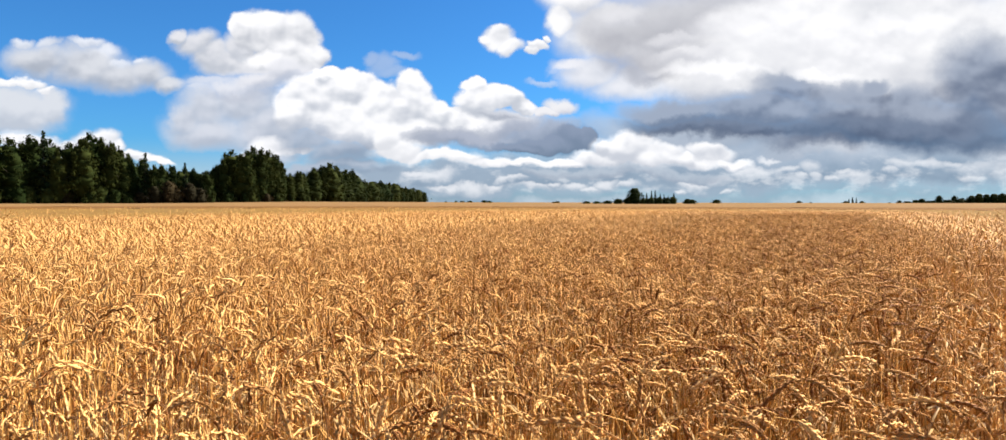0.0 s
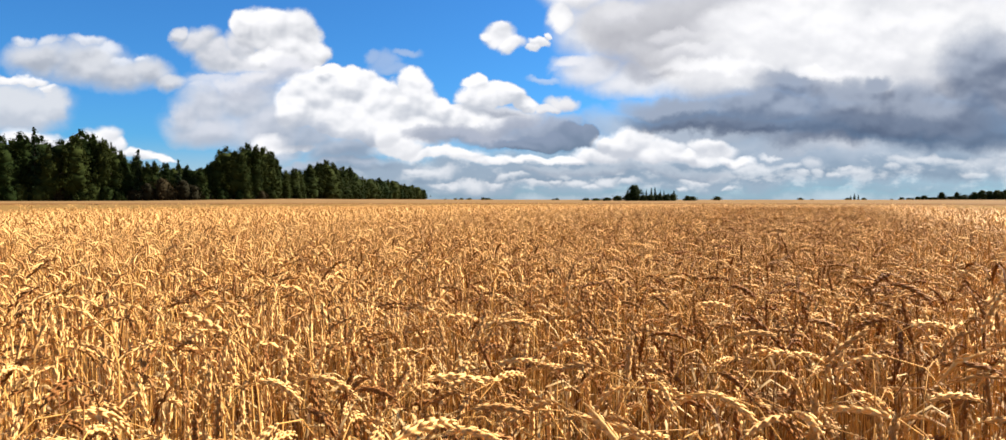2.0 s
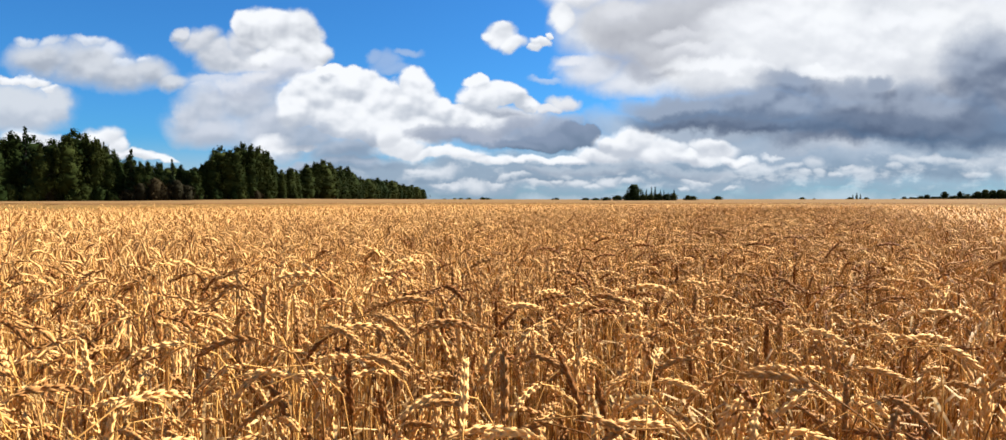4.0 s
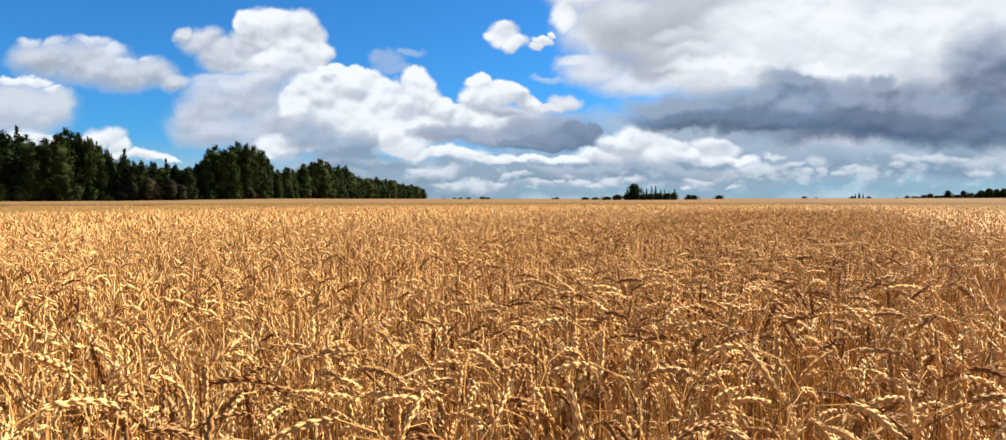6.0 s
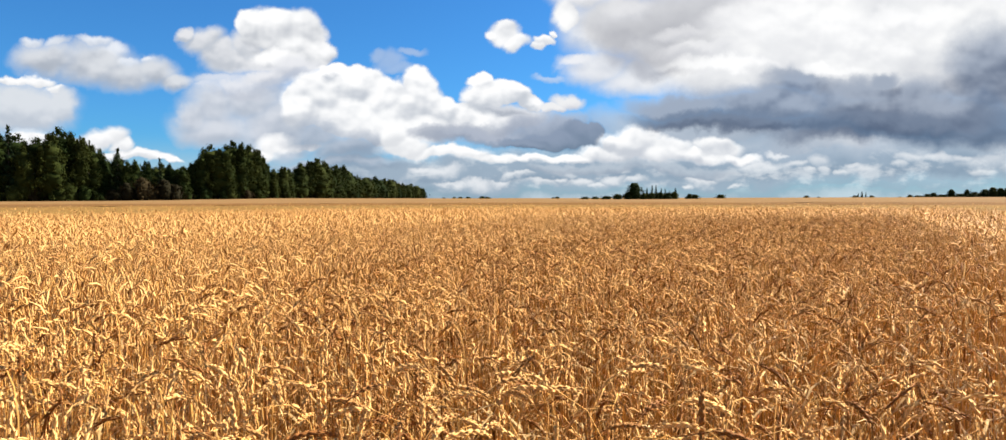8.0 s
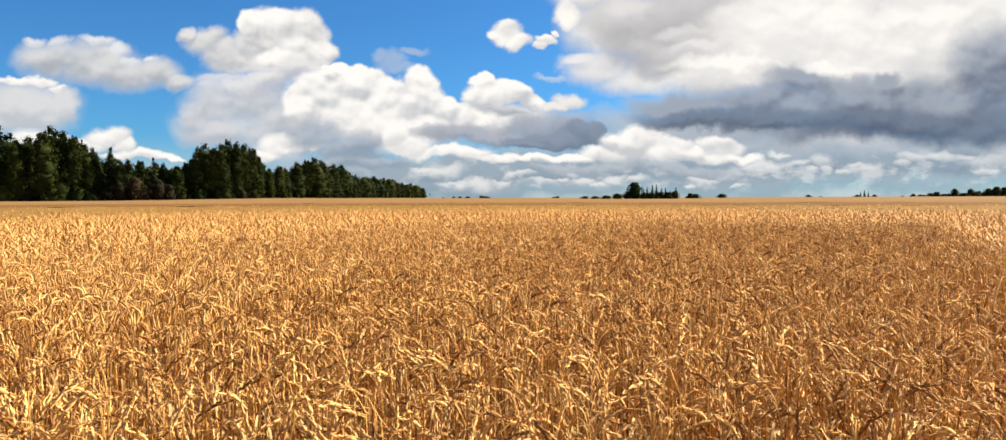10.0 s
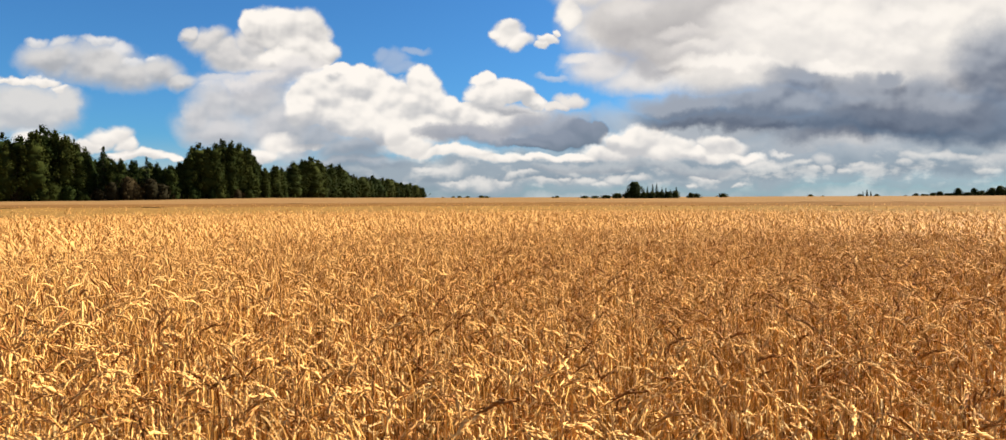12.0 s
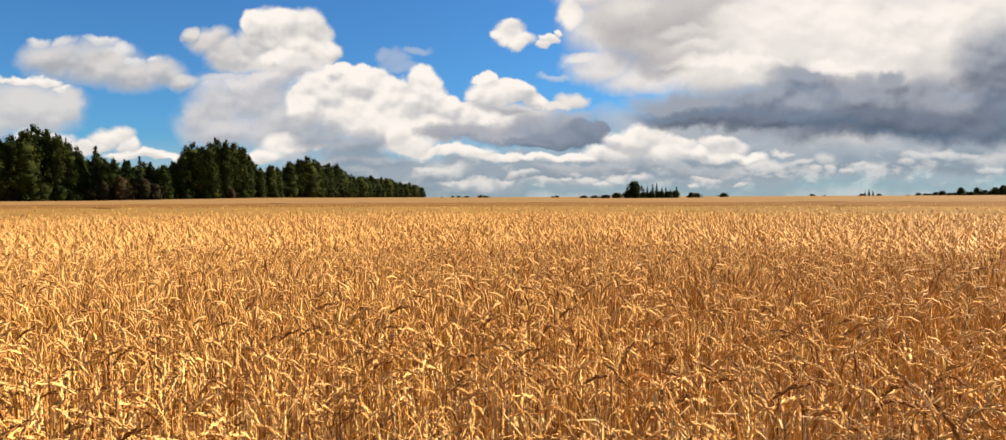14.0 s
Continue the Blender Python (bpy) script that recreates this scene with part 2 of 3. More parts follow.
both = w.put("ShaderNodeMixShader")
w.wire(cloud_cover, both.inputs[0])
wt.links.new(clear.outputs[0], both.inputs[1])
wt.links.new(clouds.outputs[0], both.inputs[2])
wt.links.new(both.outputs[0], w.put("ShaderNodeOutputWorld").inputs[0])


# ---- materials ----
def material(name, dark, pale, scale, rough=0.8, through_light=0.0, relief=0.3, tone="", object_random=False, stain=None, stain_scale=0.3, gloss=0.3, husks=""):
    """A dull natural surface: two colours mixed by grain at two scales, and by the tone of each plant where there is one."""
    m = bpy.data.materials.new(name)
    m.use_nodes = True
    n = Net(m.node_tree)
    m.node_tree.nodes.clear()
    place = n.put("ShaderNodeTexCoord").outputs["Object"]
    fine, coarse = n.noise(place, scale, 5.0), n.noise(place, scale * 0.13, 3.0)
    fac = n.math("MULTIPLY_ADD", fine, 0.6, n.math("MULTIPLY", coarse, 0.4))
    if tone:
        t = n.put("ShaderNodeAttribute", attribute_name=tone).outputs["Fac"]
        fac = n.math("MULTIPLY_ADD", t, 0.75, n.math("MULTIPLY", fac, 0.35))
    if object_random:
        t = n.put("ShaderNodeObjectInfo").outputs["Random"]
        fac = n.math("MULTIPLY_ADD", t, 0.5, n.math("MULTIPLY", fac, 0.5))
    colour = n.mix(n.ramp(fac, 0.2, 0.8), (*dark, 1), (*pale, 1))
    height = fine
    if husks:                       # rows of husks: pale rounded tips, brown seams that also paint the crevice shade
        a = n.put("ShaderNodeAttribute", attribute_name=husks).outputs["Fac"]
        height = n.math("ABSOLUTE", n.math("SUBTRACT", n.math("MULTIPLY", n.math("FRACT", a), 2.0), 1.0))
        seam_shade = n.ramp(height, 0.0, 0.6, 0.32, 0.0)
        colour = n.mix(seam_shade, colour, (dark[0] * 0.6, dark[1] * 0.5, dark[2] * 0.4, 1))
    if stain:
        colour = n.mix(n.math("MULTIPLY", n.ramp(n.noise(place, stain_scale, 4.0), 0.48, 0.66), 0.6), colour, (*stain, 1))
    b = n.put("ShaderNodeBsdfPrincipled")
    n.wire(colour, b.inputs["Base Color"])
    b.inputs["Roughness"].default_value = rough
    b.inputs["Specular IOR Level"].default_value = gloss
    if relief:
        bump = n.put("ShaderNodeBump")
        bump.inputs["Strength"].default_value = relief
        bump.inputs["Distance"].default_value = 0.3 / scale
        n.wire(height, bump.inputs["Height"])
        n.wire(bump.outputs[0], b.inputs["Normal"])
    shader = b.outputs[0]
    if through_light:
        t = n.put("ShaderNodeBsdfTranslucent")
        n.wire(colour, t.inputs[0])
        s = n.put("ShaderNodeMixShader")
        s.inputs[0].default_value = through_light
        n.wire(shader, s.inputs[1])
        n.wire(t.outputs[0], s.inputs[2])
        shader = s.outputs[0]
    n.wire(shader, n.put("ShaderNodeOutputMaterial").inputs[0])
    return m


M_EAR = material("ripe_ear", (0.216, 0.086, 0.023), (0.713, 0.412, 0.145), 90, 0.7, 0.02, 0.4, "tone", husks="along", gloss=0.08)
M_STEM = material("straw", (0.138, 0.052, 0.014), (0.594, 0.311, 0.081), 60, 0.65, 0.02, 0.0, "tone", gloss=0.08)
M_LEAF = material("dry_leaf", (0.259, 0.128, 0.038), (0.583, 0.384, 0.156), 50, 0.7, 0.12, 0.0, "tone", gloss=0.15)
# near and far crop: straw colour darkened by averaged shade between the ears
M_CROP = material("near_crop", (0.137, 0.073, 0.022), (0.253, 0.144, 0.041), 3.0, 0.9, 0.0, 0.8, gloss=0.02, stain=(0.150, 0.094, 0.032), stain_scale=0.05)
# browner crop colour that paints a cloud shadow on the field
M_CLOUD_SHADE = material("cloud_shade_crop", (0.105, 0.050, 0.015), (0.183, 0.089, 0.025), 1.5, 0.9, 0.0, 0.8, gloss=0.02, stain=(0.133, 0.072, 0.027), stain_scale=0.03)
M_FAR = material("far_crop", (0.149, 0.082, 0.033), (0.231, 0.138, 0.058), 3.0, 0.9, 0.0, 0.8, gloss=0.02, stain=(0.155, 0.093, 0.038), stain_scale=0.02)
M_SOIL = material("soil", (0.10, 0.055, 0.025), (0.22, 0.125, 0.055), 9.0, 0.95, 0.0, 0.5)
M_BARK = material("bark", (0.03, 0.024, 0.018), (0.08, 0.06, 0.045), 3.0, 0.9)
M_BROAD = material("broad_leaves", (0.0100, 0.0172, 0.0030), (0.0312, 0.0368, 0.0070), 0.8, 0.85, 0.10, 0.0, "tone", True, gloss=0.04)
M_NEEDLE = material("needles", (0.006, 0.013, 0.004), (0.018, 0.026, 0.008), 0.8, 0.8, 0.05, 0.0, "tone", True, gloss=0.04)
M_SHRUB = material("shrub_leaves", (0.014, 0.012, 0.005), (0.036, 0.025, 0.010), 0.8, 0.8, 0.15, 0.0, "tone", True, gloss=0.04)

# ---- ground ----
rng = np.random.default_rng(7)


def step(a, b, x):
    q = np.clip((x - a) / (b - a), 0, 1)
    return q * q * (3 - 2 * q)


def land(x, y):
    """Height of the soil: level here, a shallow dip beyond the first crest, then a long low rise."""
    x, y = np.asarray(x, float), np.asarray(y, float)
    r = np.hypot(x - 6, y - 10)
    az = np.arctan2(x - 6, np.maximum(y - 10, 1e-6))
    z = -0.75 * np.exp(-((r - 215) / 50) ** 2) + 1.9 * step(260, 900, r) + 1.5 * step(900, 3000, r)
    z = z + 1.15 * np.exp(-((az + 0.30) / 0.16) ** 2) * step(230, 400, r) * (1 - step(600, 1000, r))
    return z * (y > 10)


def mesh_of(name, verts, tris, tones=None, mats=(), slots=None, along=None):
    """A mesh from numpy arrays of corners and triangles."""
    verts, tris = np.ascontiguousarray(verts, np.float32), np.ascontiguousarray(tris, np.int32)
    me = bpy.data.meshes.new(name)
    me.vertices.add(len(verts))
    me.vertices.foreach_set("co", verts.ravel())
    me.loops.add(tris.size)
    me.loops.foreach_set("vertex_index", tris.ravel())
    me.polygons.add(len(tris))
    me.polygons.foreach_set("loop_start", np.arange(0, tris.size, 3, dtype=np.int32))
    for m in mats:
        me.materials.append(m)
    if slots is not None:
        me.polygons.foreach_set("material_index", np.ascontiguousarray(slots, np.int32))
    if tones is not None:
        a = me.attributes.new("tone", "FLOAT", "POINT")
        a.data.foreach_set("value", np.ascontiguousarray(tones, np.float32))
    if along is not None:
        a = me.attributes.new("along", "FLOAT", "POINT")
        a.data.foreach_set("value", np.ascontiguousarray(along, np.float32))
    me.update(calc_edges=True)
    return me


def sheet(name, mat, rings, spokes, height, filled=True):
    ang = np.linspace(0, 2 * np.pi, spokes, endpoint=False)
    x = np.concatenate([[6.0], (6 + rings[:, None] * np.sin(ang)).ravel()])
    y = np.concatenate([[10.0], (10 + rings[:, None] * np.cos(ang)).ravel()])
    k, j = np.meshgrid(np.arange(len(rings) - 1), np.arange(spokes), indexing="ij")
    a, b = 1 + k * spokes + j, 1 + k * spokes + (j + 1) % spokes
    c, d = a + spokes, b + spokes
    j = np.arange(spokes)
    tris = [np.stack([a, b, d], -1).reshape(-1, 3), np.stack([a, d, c], -1).reshape(-1, 3)]
    if filled:
        tris.append(np.stack([np.zeros_like(j), 1 + (j + 1) % spokes, 1 + j], -1))
    tris = np.concatenate(tris)[:, ::-1]
    verts = np.stack([x, y, height(x, y)], -1)
    if not filled:
        verts, tris = verts[1:], tris - 1
    me = mesh_of(name, verts, tris, mats=[mat])
    me.polygons.foreach_set("use_smooth", np.ones(len(tris), bool))
    return new(name, me)


tagged(sheet("ground", M_SOIL, np.concatenate([np.arange(2, 40, 2.0), np.geomspace(40, 4500, 90)]), 180, land),
       "brown soil of a wide, gently rising grain field", "ground", kind="structure")

# the flight as a line on the plan: where the crop needs the finest build
A, B = np.array([0.0, 0.0]), np.array([13.8, 28.7])


def off_line(x, y):
    p = np.stack([x, y], -1) - A
    s = np.clip((p @ (B - A)) / ((B - A) @ (B - A)), 0, 1)
    return np.hypot(p[..., 0] - s * (B - A)[0], p[..., 1] - s * (B - A)[1])


def nearest(x, y):
    """How near a point of the field comes to someone who goes along the line and looks straight ahead."""
    best = np.full(len(x), 1e9)
    for q in np.linspace(0, 1, 41):
        px, py = x - (A + q * (B - A))[0], y - (A + q * (B - A))[1]
        d = np.hypot(px, py)
        best = np.where((np.abs(px) < 0.76 * py + 0.3) & (d < best), d, best)
    return best


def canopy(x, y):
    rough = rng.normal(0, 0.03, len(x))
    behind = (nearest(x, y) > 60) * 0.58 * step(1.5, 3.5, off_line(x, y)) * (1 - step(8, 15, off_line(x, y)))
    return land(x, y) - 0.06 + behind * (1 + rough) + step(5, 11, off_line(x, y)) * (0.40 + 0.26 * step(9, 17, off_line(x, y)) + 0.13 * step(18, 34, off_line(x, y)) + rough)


# solid sheet of wheat, shade of the gaps mixed into its colour
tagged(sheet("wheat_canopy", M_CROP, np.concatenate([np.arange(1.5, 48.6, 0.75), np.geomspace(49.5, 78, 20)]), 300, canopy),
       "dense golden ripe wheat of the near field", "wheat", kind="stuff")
# band of wheat with the cloud shadow put into its colour
tagged(sheet("cloud_shade_strip", M_CLOUD_SHADE, np.geomspace(77.6, 140, 24), 300, canopy, False),
       "strip of wheat coloured browner for a cloud shadow", "wheat", kind="stuff")
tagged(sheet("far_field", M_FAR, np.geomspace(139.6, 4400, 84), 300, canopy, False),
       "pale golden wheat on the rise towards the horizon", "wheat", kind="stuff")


# ---- wheat ----
def tube(path, radii, sides, start):
    """Corners and triangles of a thin tube along a path."""
    path = np.asarray(path)
    tang = np.gradient(path, axis=0)
    tang /= np.linalg.norm(tang, axis=1, keepdims=True)
    side = np.cross(tang, [0, 1, 0.01])
    side /= np.linalg.norm(side, axis=1, keepdims=True)
    over = np.cross(side, tang)
    ang = np.arange(sides) * 2 * np.pi / sides
    ring = (np.cos(ang)[None, :, None] * side[:, None] + np.sin(ang)[None, :, None] * over[:, None]) * np.asarray(radii)[:, None, None]
    verts = (path[:, None] + ring).reshape(-1, 3)
    tris = []
    for i in range(len(path) - 1):
        for j in range(sides):
            a, b = i * sides + j, i * sides + (j + 1) % sides
            tris += [(a, b, b + sides), (a, b + sides, a + sides)]
    return verts, np.array(tris) + start


def ribbon(path, widths, across, start):
    path, across = np.asarray(path), np.asarray(across)
    half = across[None] * np.asarray(widths)[:, None]
    verts = np.stack([path - half, path + half], 1).reshape(-1, 3)
    tris = []
    for i in range(len(path) - 1):
        a = 2 * i
        tris += [(a, a + 1, a + 3), (a, a + 3, a + 2)]
    return verts, np.array(tris) + start


def stalk_line(r, top, hang=False):
    """The bow of one stalk in the xz plane, root to tip of the ear: stem points, ear points."""
    ear_len = r.uniform(0.08, 0.115)
    lean = r.normal(0, 0.05)
    kind = r.random()
    if hang:                        # the coarser plants either stand or hang
        kind = kind if kind < 0.36 or kind > 0.50 else r.choice((0.2, 0.9))
    bend = r.uniform(0.05, 0.6) if kind < 0.36 else r.uniform(0.7, 1.7) if kind < 0.52 else r.uniform(1.8, 3.0) + 0.3 * hang
    s = np.linspace(0, 1, 40)
    stem_len = 1.0
    phi = lean + 0.66 * bend * np.clip((s - 0.76) / 0.24, 0, 1) ** 1.5
    stem = np.cumsum(np.stack([np.sin(phi), 0 * phi, np.cos(phi)], -1), 0) * (stem_len / 40)
    e = np.linspace(0, 1, 17)
    phi_e = phi[-1] + 0.34 * bend * e
    ear = np.cumsum(np.stack([np.sin(phi_e), 0 * phi_e, np.cos(phi_e)], -1), 0) * (ear_len / 17)
    high = max(stem[:, 2].max(), (stem[-1] + ear)[:, 2].max())
    keep = (top - (high - stem[:, 2].max())) / stem[:, 2].max()
    stem = stem * [0.85, 1, keep]
    return stem, np.concatenate([stem[-1:], stem[-1] + ear]), ear_len


def spikelet(base, axis, out, length, girth, start, slant=0.22):
    """One husked grain: a slim three-sided spindle set slantwise on the ear."""
    axis = axis * 0.94 + out * slant
    axis /= np.linalg.norm(axis)
    s = np.cross(axis, out)
    s /= np.linalg.norm(s)
    o = np.cross(s, axis)
    mid = base + axis * length * 0.42
    ring = [mid + girth * (math.cos(a) * o + math.sin(a) * s) for a in (0.5, 2.6, 4.7)]
    return np.array([base, *ring, base + axis * length]), np.array([(0, 2, 1), (0, 3, 2), (0, 1, 3), (4, 1, 2), (4, 2, 3), (4, 3, 1)]) + start


def plant(r, lod):
    """One wheat plant: corners, triangles, slots (0 stem, 1 ear, 2 leaf), tone shifts."""
    stem, ear, ear_len = stalk_line(r, r.uniform(0.70, 0.91), lod > 0)
    V, T, S, L = [], [], [], []

    def add(vt, slot, rows=0, sides=3):
        """rows: how many pairs of grains the surface texture tells apart along a plain ear."""
        n = len(vt[0])
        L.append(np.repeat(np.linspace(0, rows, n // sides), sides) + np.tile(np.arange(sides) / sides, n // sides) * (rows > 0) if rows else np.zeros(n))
        V.append(vt[0])
        T.append(vt[1])
        S.extend([slot] * len(vt[1]))

    def count():
        return sum(len(q) for q in V)

    def husks(n, length, girth):
        side = np.array([0, 1.0, 0])
        for i in range(n):
            f = i / (n - 1)
            k = int(f * (len(ear) - 3))
            axis = ear[k + 1] - ear[k]
            axis = axis / np.linalg.norm(axis)
            normal = np.cross(axis, side)
            size = 0.72 + 0.45 * math.sin(math.pi * min(1, f * 0.8 + 0.15))
            turn = (i % 2) * math.pi + (0.75 if i % 4 < 2 else -0.75)
            out = side * math.cos(turn) + normal * math.sin(turn)
            add(spikelet(ear[k] + out * 0.0022, axis, out, length * size, girth * size, count()), 1)

    def scales(n, length, girth):
        """The same husks, drawn coarser: three-sided points that overlap along the ear."""
        side = np.array([0, 1.0, 0])
        for i in range(n):
            f = i / n
            k = int(f * 16)
            axis = ear[k + 1] - ear[k]
            axis = axis / np.linalg.norm(axis)
            normal = np.cross(axis, side)
            turn = (i % 2) * math.pi + (0.75 if i % 4 < 2 else -0.75)
            out = side * math.cos(turn) + normal * math.sin(turn)
            size = 0.78 + 0.35 * math.sin(math.pi * min(1, f * 0.8 + 0.15))
            lead = axis * 0.95 + out * 0.30
            at = ear[k] + out * 0.0020
            ring = [at + girth * size * (math.cos(q) * side + math.sin(q) * normal) for q in (0.5, 2.6, 4.7)]
            add((np.array([*ring, at + lead * length * size]), np.array([(0, 1, 3), (1, 2, 3), (2, 0, 3)]) + count()), 1)

    if lod == 0:
        pts = stem[[0, 18, 29, 33, 36, 39]]
        add(tube(pts, [0.0021, 0.0019, 0.0016, 0.0014, 0.0013, 0.0012], 3, 0), 0)
        add(tube(ear[[0, 6, 12, 16]], [0.002, 0.0050, 0.0046, 0.0015], 3, count()), 1)
        husks(22, 0.0165, 0.0032)
    elif lod == 1:
        add(ribbon(stem[[0, 27, 33, 36, 39]], [0.0019, 0.0016, 0.0014, 0.0012, 0.0011], (0, 1, 0), 0), 0)
        add(tube(ear[[0, 9, 17]], [0.0024, 0.0042, 0.0012], 3, count()), 1)
        scales(9, 0.0168, 0.0041)
    elif lod == 2:
        add(ribbon(stem[[12, 31, 36, 39]], [0.0020, 0.0017, 0.0014, 0.0013], (0, 1, 0), 0), 0)
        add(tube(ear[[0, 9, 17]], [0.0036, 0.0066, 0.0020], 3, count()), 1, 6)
    elif lod == 3:
        add(ribbon(np.concatenate([stem[[30, 39]], ear[[17]]]), [0.0035, 0.0075, 0.0045], (0.6, 0.8, 0), count()), 1)
    else:
        add(ribbon(np.concatenate([stem[[30, 39]], ear[[17]]]), [0.014, 0.017, 0.008], (0, 1, 0), 0), 1)
    if lod < 2 and r.random() < 0.75:
        k = r.integers(14, 30)
        a = r.uniform(0, 2 * math.pi)
        out = np.array([math.cos(a), math.sin(a), 0])
        length, rise = r.uniform(0.10, 0.2), r.uniform(-0.2, 1.2)
        q = np.linspace(0, 1, 4)[:, None]
        path = stem[k] + out * length * q + np.array([0, 0, 1]) * length * (rise * q - (rise + 0.9) * q * q)
        add(ribbon(path, [0.004, 0.0042, 0.003, 0.0006], np.cross(out, [0, 0, 1]), count()), 2)
    return np.concatenate(V), np.concatenate(T), np.array(S), np.concatenate(L)


def sow(name, points, lod, kinds, grow=1.0):
    """One mesh of many plants, each turned, scaled and tipped its own way."""
    r = np.random.default_rng(40 + lod)
    which = r.integers(0, kinds, len(points))
    V, T, S, L, tones, base = [], [], [], [], [], 0
    for k in range(kinds):
        v0, t0, s0, l0 = plant(r, lod)
        at = points[which == k]
        n = len(at)
        if not n:
            continue
        yaw, tip = r.uniform(0, 2 * np.pi, n), r.normal(0, 0.07, n)
        proud = r.random(n) < 0.26                  # a quarter of the ears overtop the rest
        size = np.where(proud, r.normal(1.045, 0.03, n), r.normal(0.945, 0.03, n)) * grow if lod > 1 else np.clip(r.normal(1.0, 0.045, n), 0.86, 1.08)
        size = size * (1 + 0.05 * np.sin(at[:, 0] * 1.9 + 1) * np.sin(at[:, 1] * 1.4))
        x = v0[None, :, 0] * np.cos(tip)[:, None] + v0[None, :, 2] * np.sin(tip)[:, None]
        z = -v0[None, :, 0] * np.sin(tip)[:, None] + v0[None, :, 2] * np.cos(tip)[:, None]
        y = np.broadcast_to(v0[None, :, 1], x.shape)
        c, s = np.cos(yaw)[:, None], np.sin(yaw)[:, None]
        ground = land(at[:, 0], at[:, 1])[:, None]
        out = np.stack([(x * c - y * s) * size[:, None] + at[:, :1], (x * s + y * c) * size[:, None] + at[:, 1:2], z * size[:, None] + ground], -1)
        V.append(out.reshape(-1, 3))
        T.append((t0[None] + (base + np.arange(n) * len(v0))[:, None, None]).reshape(-1, 3))
        S.append(np.tile(s0, n))
        L.append(np.tile(l0, n))
        tones.append(np.repeat(np.clip(r.normal((0.52, 0.61, 0.61, 0.53, 0.44)[lod], (0.30, 0.34, 0.27, 0.16, 0.12)[lod], n), 0, 1), len(v0)))
        base += n * len(v0)
    return new(name, mesh_of(name, np.concatenate(V), np.concatenate(T), np.concatenate(tones), [M_STEM, M_EAR, M_LEAF], np.concatenate(S), np.concatenate(L)))


def scatter(n_per_m2, x0, x1, y0, y1):
    n = int(n_per_m2 * (x1 - x0) * (y1 - y0))
    return rng.uniform(x0, x1, n), rng.uniform(y0, y1, n)


def zone(density, reach, inner, box, stretch=99.0, beyond=False):
    x, y = scatter(density, *box)
    d = nearest(x, y)
    along = (np.stack([x, y], -1) - A) @ (B - A) / np.linalg.norm(B - A)
    ok = (d < reach) & (d >= inner)
    fine = along < stretch
    ok &= ~fine if beyond else fine
    return np.stack([x[ok], y[ok]], -1)


FINE, CLOSE, MIDDLE, FAR = 1.35, 3.4, 9.0, 31.0
near_pts = zone(270, FINE, 0, (-3, 16, 0, 27), 20.0)
close_pts = np.concatenate([zone(300, CLOSE, FINE, (-6, 23, 0, 36), 20.0), zone(340, CLOSE, 0, (-6, 23, 0, 36), 20.0, True)])
mid_pts = zone(330, MIDDLE, CLOSE, (-16, 34, 0, 46))
far_pts = np.concatenate([zone(16, FAR, MIDDLE, (-36, 55, 0, 69)), zone(80, 25.0, MIDDLE, (-25, 45, 0, 55)), zone(120, 13.0, MIDDLE, (-16, 34, 0, 46))])
rim_pts = np.concatenate([zone(5.0, 38.0, FAR - 6, (-46, 66, 20, 84)), zone(2.6, 52.0, 38.0, (-50, 70, 20, 84)), zone(1.1, 78.0, 52.0, (-64, 84, 30, 110))])
x, y = scatter(70, -10, 26, -10, 38)
back = (nearest(x, y) > 60) & (off_line(x, y) < 14) & (off_line(x, y) > 0.5)
far_pts = np.concatenate([far_pts, np.stack([x[back], y[back]], -1)])
for name, pts, lod, kinds, label in (
        ("wheat_near", near_pts, 0, 40, "ripe golden wheat with nodding ears on thin straw"),
        ("wheat_close", close_pts, 1, 40, "dense ripe wheat, golden ears and straw"),
        ("wheat_middle", mid_pts, 2, 24, "dense ripe golden wheat further into the field"),
        ("wheat_far", far_pts, 3, 16, "ripe golden wheat far out in the field"),
        ("wheat_rim", rim_pts, 4, 16, "ripe golden wheat on the far crest of the field")):
    tagged(sow(name, pts, lod, kinds, 0.95 if lod == 4 else 1.0), label, "wheat", "wheat of the field", "stuff")


def straws(name, points, seed):
    """Bare stems and dry blades that fill the stand below the ears."""
    r = np.random.default_rng(seed)
    n = len(points)
    h, a, lean = r.uniform(0.35, 0.76, n), r.uniform(0, 2 * np.pi, n), r.normal(0, 0.10, n)
    b = r.uniform(0, 2 * np.pi, n)
    root = np.column_stack([points, land(points[:, 0], points[:, 1])])
    tip = root + np.column_stack([np.cos(b) * lean, np.sin(b) * lean, h])
    knee = root * 0.45 + tip * 0.55 + np.column_stack([np.cos(b), np.sin(b), 0 * b]) * 0.01
    half = np.column_stack([np.cos(a), np.sin(a), 0 * a]) * r.uniform(0.0014, 0.0032, n)[:, None]
    V = np.stack([root - half, root + half, knee - half, knee + half, tip], 1).reshape(-1, 3)
    T = (np.array([(0, 1, 3), (0, 3, 2), (2, 3, 4)])[None] + (np.arange(n) * 5)[:, None, None]).reshape(-1, 3)
    me = mesh_of(name, V, T, np.repeat(np.clip(r.normal(0.52, 0.28, n), 0, 1), 5), [M_STEM])
    return new(name, me)


fill = zone(380, CLOSE, 0, (-6, 23, 0, 36))
fill = np.concatenate([fill, zone(90, MIDDLE, CLOSE, (-16, 34, 0, 46))])
tagged(straws("wheat_straw", fill, 5), "thin dry straw between the wheat stems", "straw", kind="stuff")


